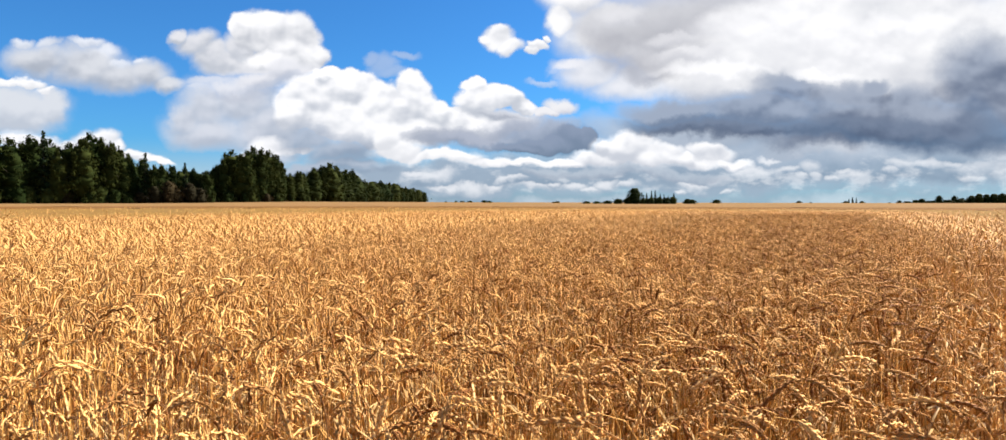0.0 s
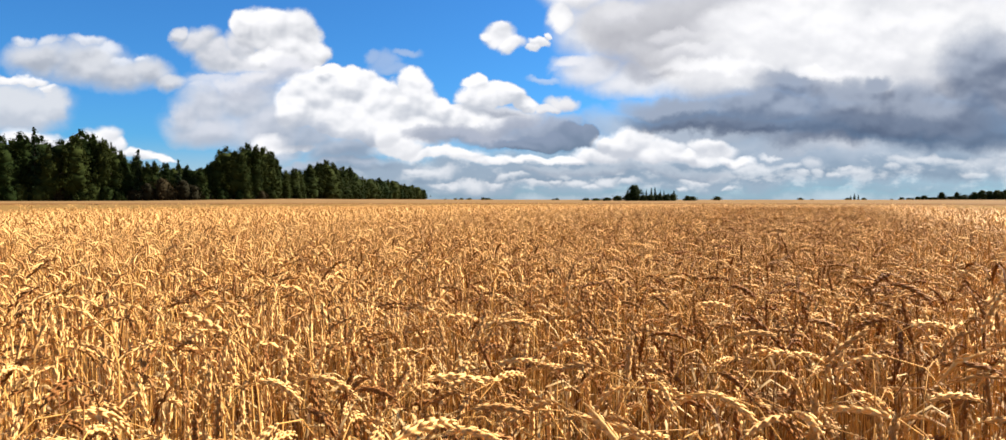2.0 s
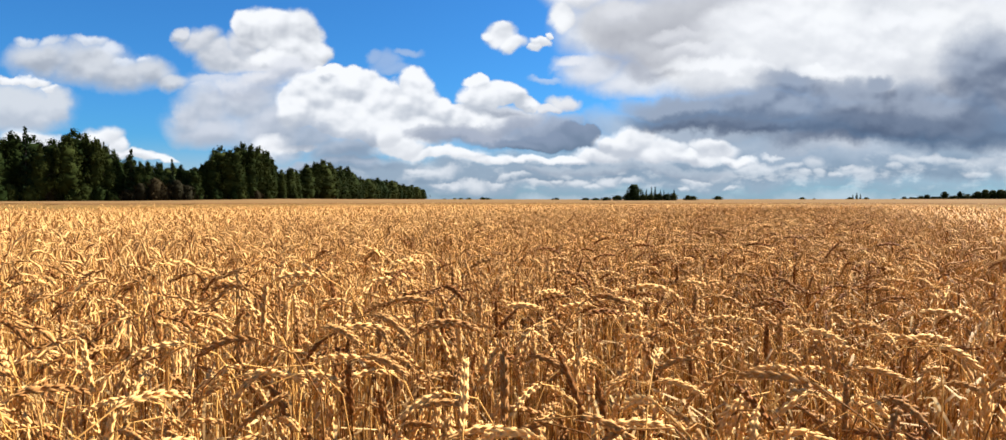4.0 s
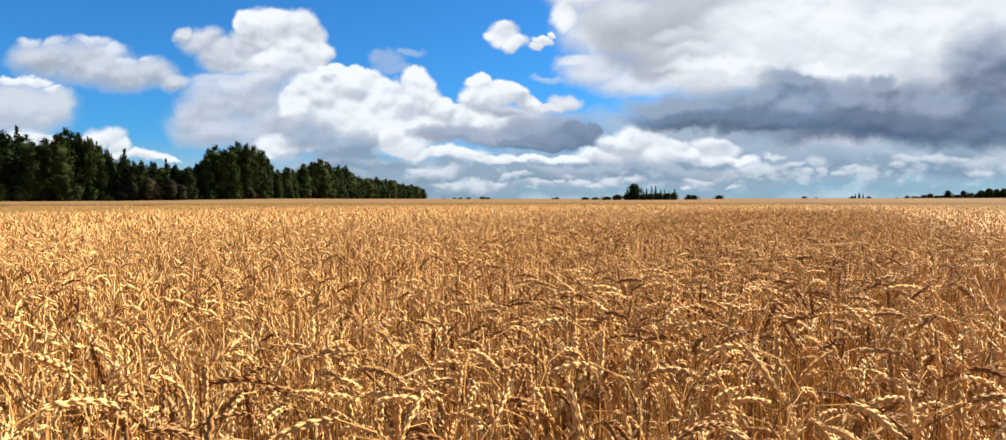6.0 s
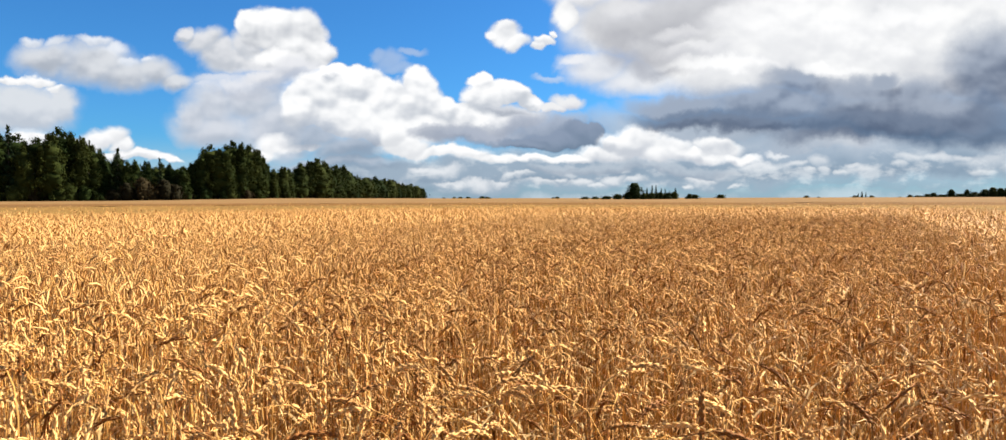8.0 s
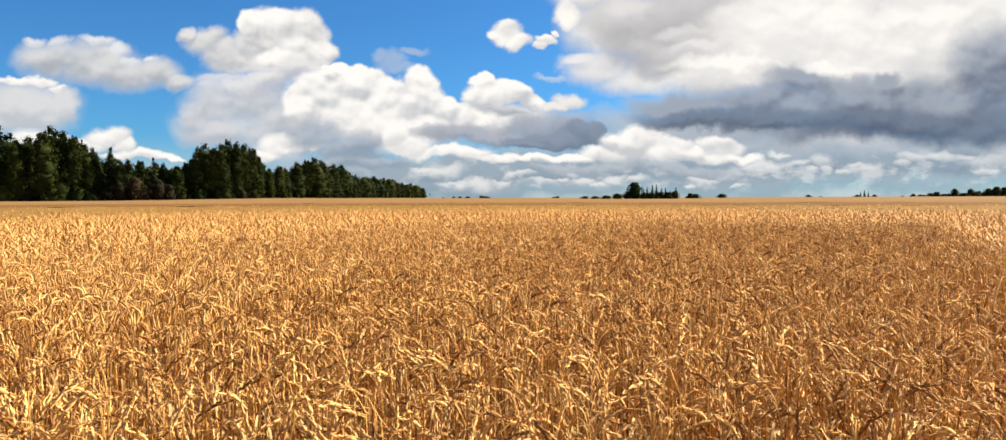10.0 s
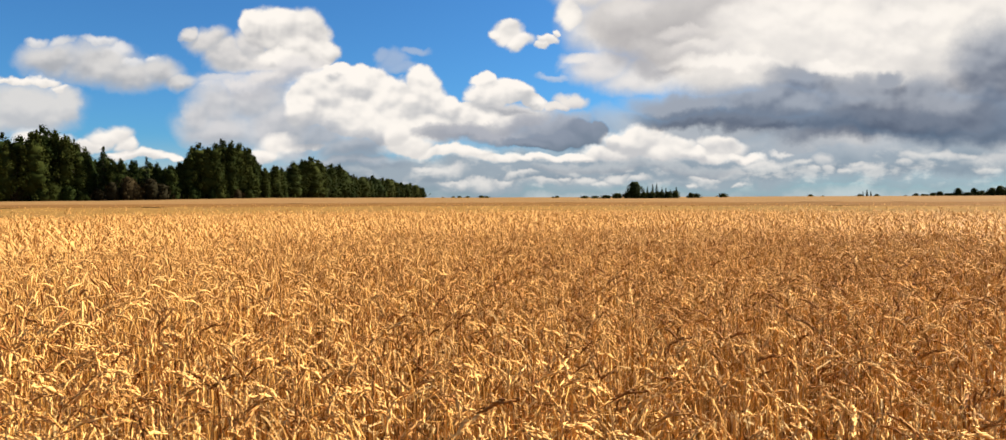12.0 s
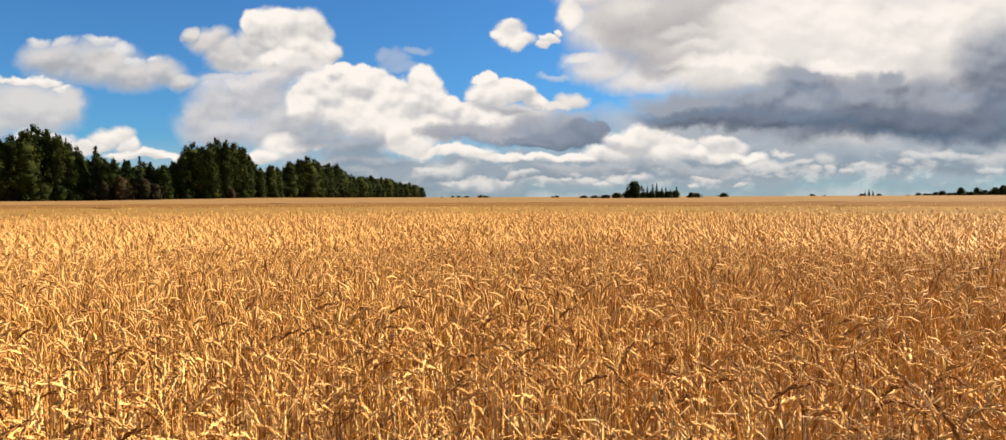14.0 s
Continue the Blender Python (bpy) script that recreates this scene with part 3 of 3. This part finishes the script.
def blades(name, points, seed):
    """Dry curling leaf blades between the ears."""
    r = np.random.default_rng(seed)
    n = len(points)
    a, z, length, rise = r.uniform(0, 2 * np.pi, n), r.uniform(0.40, 0.74, n), r.uniform(0.09, 0.24, n), r.uniform(-0.3, 1.4, n)
    out = np.column_stack([np.cos(a), np.sin(a), 0 * a])
    across = np.column_stack([-np.sin(a), np.cos(a), r.uniform(-0.5, 0.5, n)])
    rows = []
    for q, wide in ((0, 0.0030), (0.35, 0.0038), (0.7, 0.0030), (1.0, 0.0006)):
        c = np.column_stack([points, z]) + out * (length * q)[:, None]
        c[:, 2] += length * (rise * q - (rise + 0.7) * q * q)
        rows += [c - across * wide, c + across * wide]
    V = np.stack(rows, 1).reshape(-1, 3)
    T = np.array([(0, 1, 3), (0, 3, 2), (2, 3, 5), (2, 5, 4), (4, 5, 7), (4, 7, 6)])
    T = (T[None] + (np.arange(n) * 8)[:, None, None]).reshape(-1, 3)
    return new(name, mesh_of(name, V, T, np.repeat(np.clip(r.normal(0.55, 0.25, n), 0, 1), 8), [M_LEAF]))


tagged(blades("wheat_blades", zone(150, CLOSE, 0, (-6, 23, 0, 36)), 6), "dry curling wheat leaves between the ears", "leaves", kind="stuff")


# ---- single stalks that stand out beside the flight ----
def part(name, me, parent, label=""):
    ob = new(name, me)
    ob.parent = parent
    return tagged(ob, label) if label else ob


def wheat_stalk(seed, bend, ear_len, top):
    """One stalk by itself: a tapered straw with its knots, a dry leaf and an ear of separate husks."""
    r = np.random.default_rng(seed)
    s = np.linspace(0, 1, 26)
    phi = r.normal(0, 0.04) + 0.72 * bend * np.clip((s - 0.80) / 0.20, 0, 1) ** 1.4
    stem = np.cumsum(np.stack([np.sin(phi), 0 * phi, np.cos(phi)], -1), 0) / 26
    stem = stem * top / stem[:, 2].max()
    e = np.linspace(0, 1, 24)
    phi = phi[-1] + 0.28 * bend * e
    ear = stem[-1] + np.cumsum(np.stack([np.sin(phi), 0 * phi, np.cos(phi)], -1), 0) * ear_len / 24
    root = tagged(new("wheat_stalk"), "ripe golden wheat stalk with a nodding ear" if bend > 1.2 else "ripe golden wheat stalk with an upright ear",
                  "wheat stalk", "wheat stalks beside the flight")
    radii = np.where(np.isin(np.arange(26), (6, 13)), 0.0028, np.linspace(0.0022, 0.0012, 26))
    v, t = tube(stem, radii, 5, 0)
    part("stem", mesh_of("stem", v, t, np.full(len(v), r.uniform(0.4, 0.8)), [M_STEM]), root)
    a = r.uniform(0, 6.28)
    out, q, length = np.array([math.cos(a), math.sin(a), 0]), np.linspace(0, 1, 9)[:, None], r.uniform(0.12, 0.2)
    path = stem[13] + out * length * q + np.array([0, 0, 1]) * length * (1.1 * q - 1.9 * q * q)
    v, t = ribbon(path, 0.0045 * np.sin(np.linspace(0.9, 3.1, 9)), np.cross(out, (0, 0.2, 1)), 0)
    part("leaf", mesh_of("leaf", v, t, np.full(len(v), r.uniform(0.5, 0.9)), [M_LEAF]), root, "dry curled leaf")
    v, t = tube(ear, 0.0032 * np.sin(np.linspace(0.5, 2.9, 24)) + 0.0008, 5, 0)
    core = part("ear", mesh_of("ear", v, t, np.full(len(v), 0.35), [M_EAR]), root, "ripe wheat ear")
    side, n = np.array([0, 1.0, 0]), 18
    husk = None
    for i in range(n):
        f = i / (n - 1)
        k = int(f * 21)
        axis = (ear[k + 1] - ear[k]) / np.linalg.norm(ear[k + 1] - ear[k])
        normal = np.cross(axis, side)
        turn = (i % 2) * math.pi + (0.7 if i % 4 < 2 else -0.7)
        o = side * math.cos(turn) + normal * math.sin(turn)
        lead = axis * 0.94 + o * 0.24
        z = Vector(lead).normalized()
        x = Vector(np.cross(side if abs(z.y) < 0.9 else normal, z)).normalized()
        m = Matrix((x, z.cross(x), z)).transposed().to_4x4()
        size = (0.75 + 0.4 * math.sin(math.pi * min(1, f * 0.8 + 0.15))) * ear_len / 0.095
        if husk is None:
            d = np.array([0, 0.003, 0.007, 0.011, 0.0148])
            v, t = tube(np.column_stack([0 * d, 0 * d, d]), [0.0008, 0.0033, 0.0041, 0.0026, 0.0004], 6, 0)
            husk = mesh_of("husk", v, t, np.full(len(v), 0.62), [M_EAR])
        ob = part("husk", husk, core)
        ob.matrix_basis = Matrix.Translation(ear[k] + o * 0.0016) @ m @ Matrix.Scale(size, 4)
    return root


stalk_rng = random.Random(21)
STALKS = [wheat_stalk(70 + i, bend, ear_len, 0.86 + 0.012 * i) for i, (bend, ear_len) in enumerate(((2.5, 0.10), (1.9, 0.105), (0.35, 0.095), (2.9, 0.09), (1.2, 0.10), (0.2, 0.1)))]
along_line = [(A + (B - A) * q) for q in np.linspace(-0.02, 0.42, 48)]
for i, spot in enumerate(along_line):
    left = stalk_rng.uniform(-0.25, 1.5)
    ahead_by = stalk_rng.uniform(1.1, 1.9)
    x, y = spot[0] - left * 0.901 + ahead_by * 0.26, spot[1] + left * 0.434 + ahead_by
    m = Matrix.Translation((x, y, 0)) @ Matrix.Rotation(stalk_rng.uniform(0, 6.28), 4, "Z") @ Matrix.Scale(stalk_rng.uniform(0.94, 1.03), 4)
    if i < len(STALKS):
        STALKS[i].matrix_basis = m
    else:
        k = STALKS[i % len(STALKS)]
        copy_thing(k, m @ Matrix.Diagonal((*(1 / q for q in k.scale), 1)))


# ---- trees ----
def leaf_sprays(centres, outs, sizes, tones, r):
    """Many small four-cornered leaf sprays."""
    n = len(centres)
    nrm = outs * 0.6 + r.normal(0, 0.8, (n, 3))
    nrm /= np.linalg.norm(nrm, axis=1, keepdims=True)
    t = np.cross(nrm, r.normal(0, 1, (n, 3)))
    t /= np.linalg.norm(t, axis=1, keepdims=True)
    b = np.cross(nrm, t)
    sz = sizes[:, None]
    V = np.stack([centres - t * sz, centres - b * sz * 0.6 + nrm * sz * 0.15, centres + t * sz, centres + b * sz * 0.7 - nrm * sz * 0.1], 1).reshape(-1, 3)
    T = (np.array([(0, 1, 2), (0, 2, 3)])[None] + (np.arange(n) * 4)[:, None, None]).reshape(-1, 3)
    return V, T, np.repeat(tones, 4)


PHI = (1 + 5 ** 0.5) / 2
ICO_V = np.array([(-1, PHI, 0), (1, PHI, 0), (-1, -PHI, 0), (1, -PHI, 0), (0, -1, PHI), (0, 1, PHI), (0, -1, -PHI), (0, 1, -PHI), (PHI, 0, -1), (PHI, 0, 1), (-PHI, 0, -1), (-PHI, 0, 1)])
ICO_V = ICO_V / np.linalg.norm(ICO_V[0])
ICO_T = np.array([(0, 11, 5), (0, 5, 1), (0, 1, 7), (0, 7, 10), (0, 10, 11), (1, 5, 9), (5, 11, 4), (11, 10, 2), (10, 7, 6), (7, 1, 8),
                  (3, 9, 4), (3, 4, 2), (3, 2, 6), (3, 6, 8), (3, 8, 9), (4, 9, 5), (2, 4, 11), (6, 2, 10), (8, 6, 7), (9, 8, 1)])


def crown_mesh(name, sprays, lumps, mat, r):
    """Leaf sprays round ragged inner clumps of foliage, toned darker to paint the inner shade."""
    V, T, tones = sprays
    V, T, tones, base = [V], [T], [tones], len(V)
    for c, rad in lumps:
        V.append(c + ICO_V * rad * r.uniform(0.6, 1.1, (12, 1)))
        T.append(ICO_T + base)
        # low tone: shade inside the crown put into the leaf colour
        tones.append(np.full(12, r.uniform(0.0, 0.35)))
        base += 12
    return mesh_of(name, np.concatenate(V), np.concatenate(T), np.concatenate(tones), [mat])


def wood_mesh(name, paths):
    V, T, base = [], [], 0
    for path, radii, sides in paths:
        v, t = tube(path, radii, sides, base)
        V.append(v)
        T.append(t)
        base += len(v)
    return mesh_of(name, np.concatenate(V), np.concatenate(T), mats=[M_BARK])


def broad_tree(seed, wide, leaves, label, mat=None, low=0.05, spray=0.0132, lumps=30):
    """A leafy tree 1 high: trunk with limbs, and a crown of lumps made of leaf sprays."""
    r = np.random.default_rng(seed)
    tree = tagged(new("tree"), label, "tree", "trees of the field edge")
    paths = [(np.array([(0, 0, -0.02), (0.004, 0.003, 0.3), (-0.006, 0.004, 0.6), (0.004, 0, 0.9)]), (0.018, 0.014, 0.008, 0.002), 7)]
    cen, out, tone, cores = [], [], [], []
    for i in range(lumps):
        f = (i + r.random()) / lumps
        z = low + 0.05 + (0.90 - low) * f
        girth = wide * (math.sin(math.pi * min(1, 0.26 + 0.70 * f)) ** 0.8) * r.uniform(0.62, 1.15)
        a = i * 2.4 + r.uniform(-0.5, 0.5)
        rad = r.uniform(0.05, 0.095) * (1 - 0.45 * f) * (wide / 0.30) ** 0.5
        off = max(0.0, girth - rad) * (0.5 + 0.5 * math.sqrt(r.random()))
        c = np.array([math.cos(a) * off, math.sin(a) * off, min(z, 0.99 - rad)])
        cores.append((c, rad * 0.58))
        if i % 2 == 0:
            paths.append((np.array([(0, 0, max(0.04, z - 0.16)), c * [0.5, 0.5, 1] - [0, 0, 0.06], c]), (0.006, 0.004, 0.0015), 4))
        n = leaves // lumps
        d = r.normal(0, 1, (n, 3))
        d /= np.linalg.norm(d, axis=1, keepdims=True)
        cen.append(c + d * [0.85, 0.85, 1.35] * rad * (0.45 + 1.05 * r.random((n, 1))))
        out.append(d)
        tone.append(np.clip(r.normal(r.uniform(0.3, 0.6), 0.15, n), 0, 1))
    for i in range(9):                  # leading shoots that break the outline
        a, off, high = r.uniform(0, 6.28), wide * r.uniform(0.05, 0.62), r.uniform(0.80, 1.0)
        c = np.array([math.cos(a) * off, math.sin(a) * off, high - 0.30 * off / wide * r.uniform(0.4, 1.0)])
        n, rad = leaves // 45, r.uniform(0.010, 0.022)
        d = r.normal(0, 1, (n, 3))
        d /= np.linalg.norm(d, axis=1, keepdims=True)
        cen.append(c + d * [1, 1, 3.0] * rad * r.random((n, 1)) ** 0.5)
        out.append(d)
        tone.append(np.clip(r.normal(0.4, 0.15, n), 0, 1))
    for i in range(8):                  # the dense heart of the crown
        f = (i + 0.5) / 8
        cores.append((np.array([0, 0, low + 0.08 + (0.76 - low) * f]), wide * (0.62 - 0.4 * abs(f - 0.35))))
    cen, out, tone = np.concatenate(cen), np.concatenate(out), np.concatenate(tone)
    sprays = leaf_sprays(cen, out, r.uniform(0.6, 1.25, len(cen)) * spray, tone, r)
    part("trunk", wood_mesh("trunk", paths), tree)
    part("crown", crown_mesh("crown", sprays, cores, mat or M_BROAD, r), tree)
    return tree


def needle_tree(seed, wide, leaves, label):
    """A spruce 1 high: straight trunk, whorls of drooping boughs."""
    r = np.random.default_rng(seed)
    tree = tagged(new("tree"), label, "tree", "trees of the field edge")
    paths = [(np.array([(0, 0, -0.02), (0, 0, 0.5), (0, 0, 0.99)]), (0.014, 0.008, 0.001), 6)]
    cen, out, cores = [], [], []
    for i in range(60):
        f = i / 59
        z = 0.04 + 0.94 * f
        length = wide * (1 - f) ** 0.85 * r.uniform(0.75, 1.12) + 0.006
        a = i * 2.4 + r.uniform(-0.3, 0.3)
        d = np.array([math.cos(a), math.sin(a), -0.35])
        if i % 3 == 0:
            paths.append((np.array([(0, 0, z), d * length * 0.6 + [0, 0, z], d * length + [0, 0, z]]), (0.003, 0.002, 0.0006), 3))
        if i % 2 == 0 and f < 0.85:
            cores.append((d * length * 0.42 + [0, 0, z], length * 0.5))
        n = max(6, int(leaves / 60 * (0.4 + 1.2 * (1 - f))))
        q = np.sqrt(r.random((n, 1)))
        cen.append(np.array([0, 0, z]) + d * length * q + r.normal(0, 1, (n, 3)) * [0.018, 0.018, 0.011] * (0.4 + q * length / 0.2))
        out.append(np.tile(d + [0, 0, 0.8], (n, 1)))
    cen, out = np.concatenate(cen), np.concatenate(out)
    sprays = leaf_sprays(cen, out, r.uniform(0.012, 0.024, len(cen)), np.clip(r.normal(0.45, 0.2, len(cen)), 0, 1), r)
    part("trunk", wood_mesh("trunk", paths), tree)
    part("crown", crown_mesh("crown", sprays, cores, M_NEEDLE, r), tree)
    return tree


def bush(seed, label, mat):
    b = broad_tree(seed, 0.70, 520, label, mat, 0.0, 0.045, 24)
    b.name = "bush"
    return tagged(b, label, "bush", "bushes along the field edge")


KINDS = {
    "a": broad_tree(11, 0.30, 3000, "tall dark-green leafy tree in a dense wood", lumps=40),
    "b": broad_tree(12, 0.38, 3400, "broad dark-green leafy tree in a dense wood", lumps=46),
    "c": broad_tree(13, 0.24, 2600, "slender dark-green leafy tree at the wood's edge", lumps=36),
    "e": broad_tree(19, 0.34, 3200, "dark-green leafy tree with an uneven crown in a dense wood", lumps=38),
    "d": broad_tree(14, 0.58, 3000, "round dark-green leafy tree with a wide crown", lumps=40),
    "w": broad_tree(20, 0.66, 3400, "wide dark-green leafy tree deep in the wood", lumps=48),
    "s": needle_tree(15, 0.17, 1000, "dark-green pointed spruce at the field edge"),
    "p": needle_tree(16, 0.22, 1000, "dark-green broad spruce at the field edge"),
    "u": bush(17, "dark-green leafy bush at the field edge", M_BROAD),
    "r": bush(18, "brownish-green leafy bush at the wood's edge", M_SHRUB),
}
used = set()
tree_rng = random.Random(3)


def plant_tree(kind, across, top, deep, wide=1.0):
    """A tree of that kind, deep metres ahead of the middle of the walk; across and top: its axis and its tip on the sketch sheet."""
    x, y = MID.x + (across - 784) / F * deep, MID.y + deep
    ground = float(land(x, y)) - 0.1
    high = MID.z + (EYE_LEVEL - top) / F * deep - ground
    m = Matrix.Translation((x, y, ground)) @ Matrix.Rotation(tree_rng.uniform(0, 6.28), 4, "Z") @ Matrix.Diagonal((high * wide, high * wide, high, 1))
    if kind in used:
        return copy_thing(KINDS[kind], m @ Matrix.Diagonal((*(1 / q for q in KINDS[kind].scale), 1)))
    used.add(kind)
    KINDS[kind].matrix_basis = m
    return KINDS[kind]


def deep_at(across):
    return float(np.interp(across, [-250, 0, 150, 300, 400, 500, 560, 620, 655], [250, 290, 310, 330, 350, 430, 540, 680, 780]))


NEAR_WOOD = "a:-230,200 b:-190,195 s:-160,190 a:-130,200 b:-95,205 a:-60,195 b:-30,207 a:0,203 s:22,193 b:45,226 c:66,214 a:88,205 b:100,199 " \
    "c:118,206 a:136,212 b:152,226 c:166,238 s:190,229 b:205,250 c:216,249 a:235,250 s:255,245 b:270,255 a:290,258 b:305,254 c:318,240 "
FAR_WOOD = "b:331,226 a:346,232 c:358,226 b:370,220 c:381,222 b:393,226 a:405,232 c:414,243 b:430,263 a:445,259 c:454,262 b:471,254 a:486,250 " \
    "b:499,247 c:511,255 b:525,257 c:538,257 b:549,270 a:561,276 b:575,277 a:586,275 b:600,278 a:614,280 b:628,285 a:641,286 b:652,290 "
for k, entry in enumerate((NEAR_WOOD + FAR_WOOD).split()):
    kind, place = entry.split(":")
    across, top = (float(q) for q in place.split(","))
    deep = deep_at(across)
    if kind in "abc" and k % 3 == 1:
        kind = "e"
    far = across > 430
    plant_tree(kind, across, top, deep + tree_rng.uniform(-4, 6), tree_rng.uniform(0.9, 1.1) * (1.3 if far else 1.0))
    plant_tree("w" if far else "be"[k % 2], across + tree_rng.uniform(-8, 8), top + (311 - top) * 0.13 + 1, deep * 1.05 + 8, 1.25)     # the row behind
    plant_tree("ur"[k % 7 == 3], across + tree_rng.uniform(-9, 9), 311 - (311 - top) * tree_rng.uniform(0.14, 0.27), deep - 3, 1.1)

FAR_TOPS = [tuple(float(q) for q in e[2:].split(",")) for e in FAR_WOOD.split()]
for (a0, t0), (a1, t1) in zip(FAR_TOPS[16:], FAR_TOPS[17:]):      # trees that close the gaps of the farther wood
    a = (a0 + a1) / 2 + tree_rng.uniform(-3, 3)
    plant_tree(tree_rng.choice("wde"), a, max(t0, t1) + tree_rng.uniform(-1, 4), deep_at(a) + tree_rng.uniform(-6, 2), tree_rng.uniform(1.1, 1.5))

for across, top, wide in ((204, 284, 1.0), (228, 276, 0.9), (240, 288, 1.2), (262, 279, 1.0), (278, 287, 1.1)):        # brown shrubs before the wood
    plant_tree("r", across, top, deep_at(across) - 9, wide)

for across in range(-245, 640, 17):            # undergrowth that closes the wood behind its front trees
    deep = deep_at(across)
    plant_tree("u", across + tree_rng.uniform(-4, 4), 311 - 15000 / deep * tree_rng.uniform(0.8, 1.1), deep * 1.04 + 4, 1.2)

CLUMP = "d:989,286,450,1.33 p:1008,293,455,1.00 s:1016,290,455,1.20 s:1022,289,460,1.10 p:1030,294,455,1.10 s:1036,295,450,1.20 " \
    "p:1043,298,455,1.20 s:1052,294,455,1.60 p:975,299,455,1.30 u:962,303,455,2.00 u:945,306,455,3.00 u:928,307,470,3.25 " \
    "u:912,307,480,2.75 u:1003,302,450,1.67 u:1015,301,450,1.67 u:1028,301,450,1.67 u:1040,301,450,1.67 u:1050,300,452,1.33 " \
    "u:980,301,450,1.67 "
SCATTERED = "u:1074,303,480,1.63 u:1082,304,480,1.87 u:1122,304,560,2.13 u:868,307,620,2.25 u:862,308,620,2.00 u:752,306,650,2.50 " \
    "u:760,307,650,2.75 u:730,307,680,2.75 u:718,307,690,2.75 u:708,307,700,2.00 u:692,308,700,2.00 u:1255,306,700,2.13 " \
    "u:1274,308,700,2.50 s:1335,302,700,1.60 s:1341,299,700,1.50 s:1347,301,700,1.40 u:1330,306,700,2.50 u:1356,306,700,2.25 "
HEDGE = "u:1416,305,740,1.87 u:1427,306,740,2.50 u:1442,304,740,2.00 u:1452,302,740,1.63 u:1470,305,740,2.25 d:1480,297,740,1.23 " \
    "u:1492,304,740,2.25 d:1504,297,740,1.10 u:1516,301,740,1.63 d:1532,297,720,1.51 d:1544,294,720,1.37 d:1556,295,720,1.37 " \
    "d:1568,294,720,1.51 d:1582,293,720,1.51 b:1596,292,720,2.24 d:1612,294,720,1.51 b:1630,293,720,2.24 d:1650,295,720,1.51 " \
    "u:1675,300,720,2.00 d:1700,296,720,1.51 u:1730,302,720,2.50 "
for entry in (CLUMP + SCATTERED + HEDGE).split():
    kind, place = entry.split(":")
    across, top, deep, wide = (float(q) for q in place.split(","))
    plant_tree(kind, across, top, deep, wide)
for i in range(14):             # low growth along the foot of the hedge
    plant_tree("u", 1400 + 16 * i, 308 - min(i, 9) * 0.75, 750 - 2 * i, 3.0)
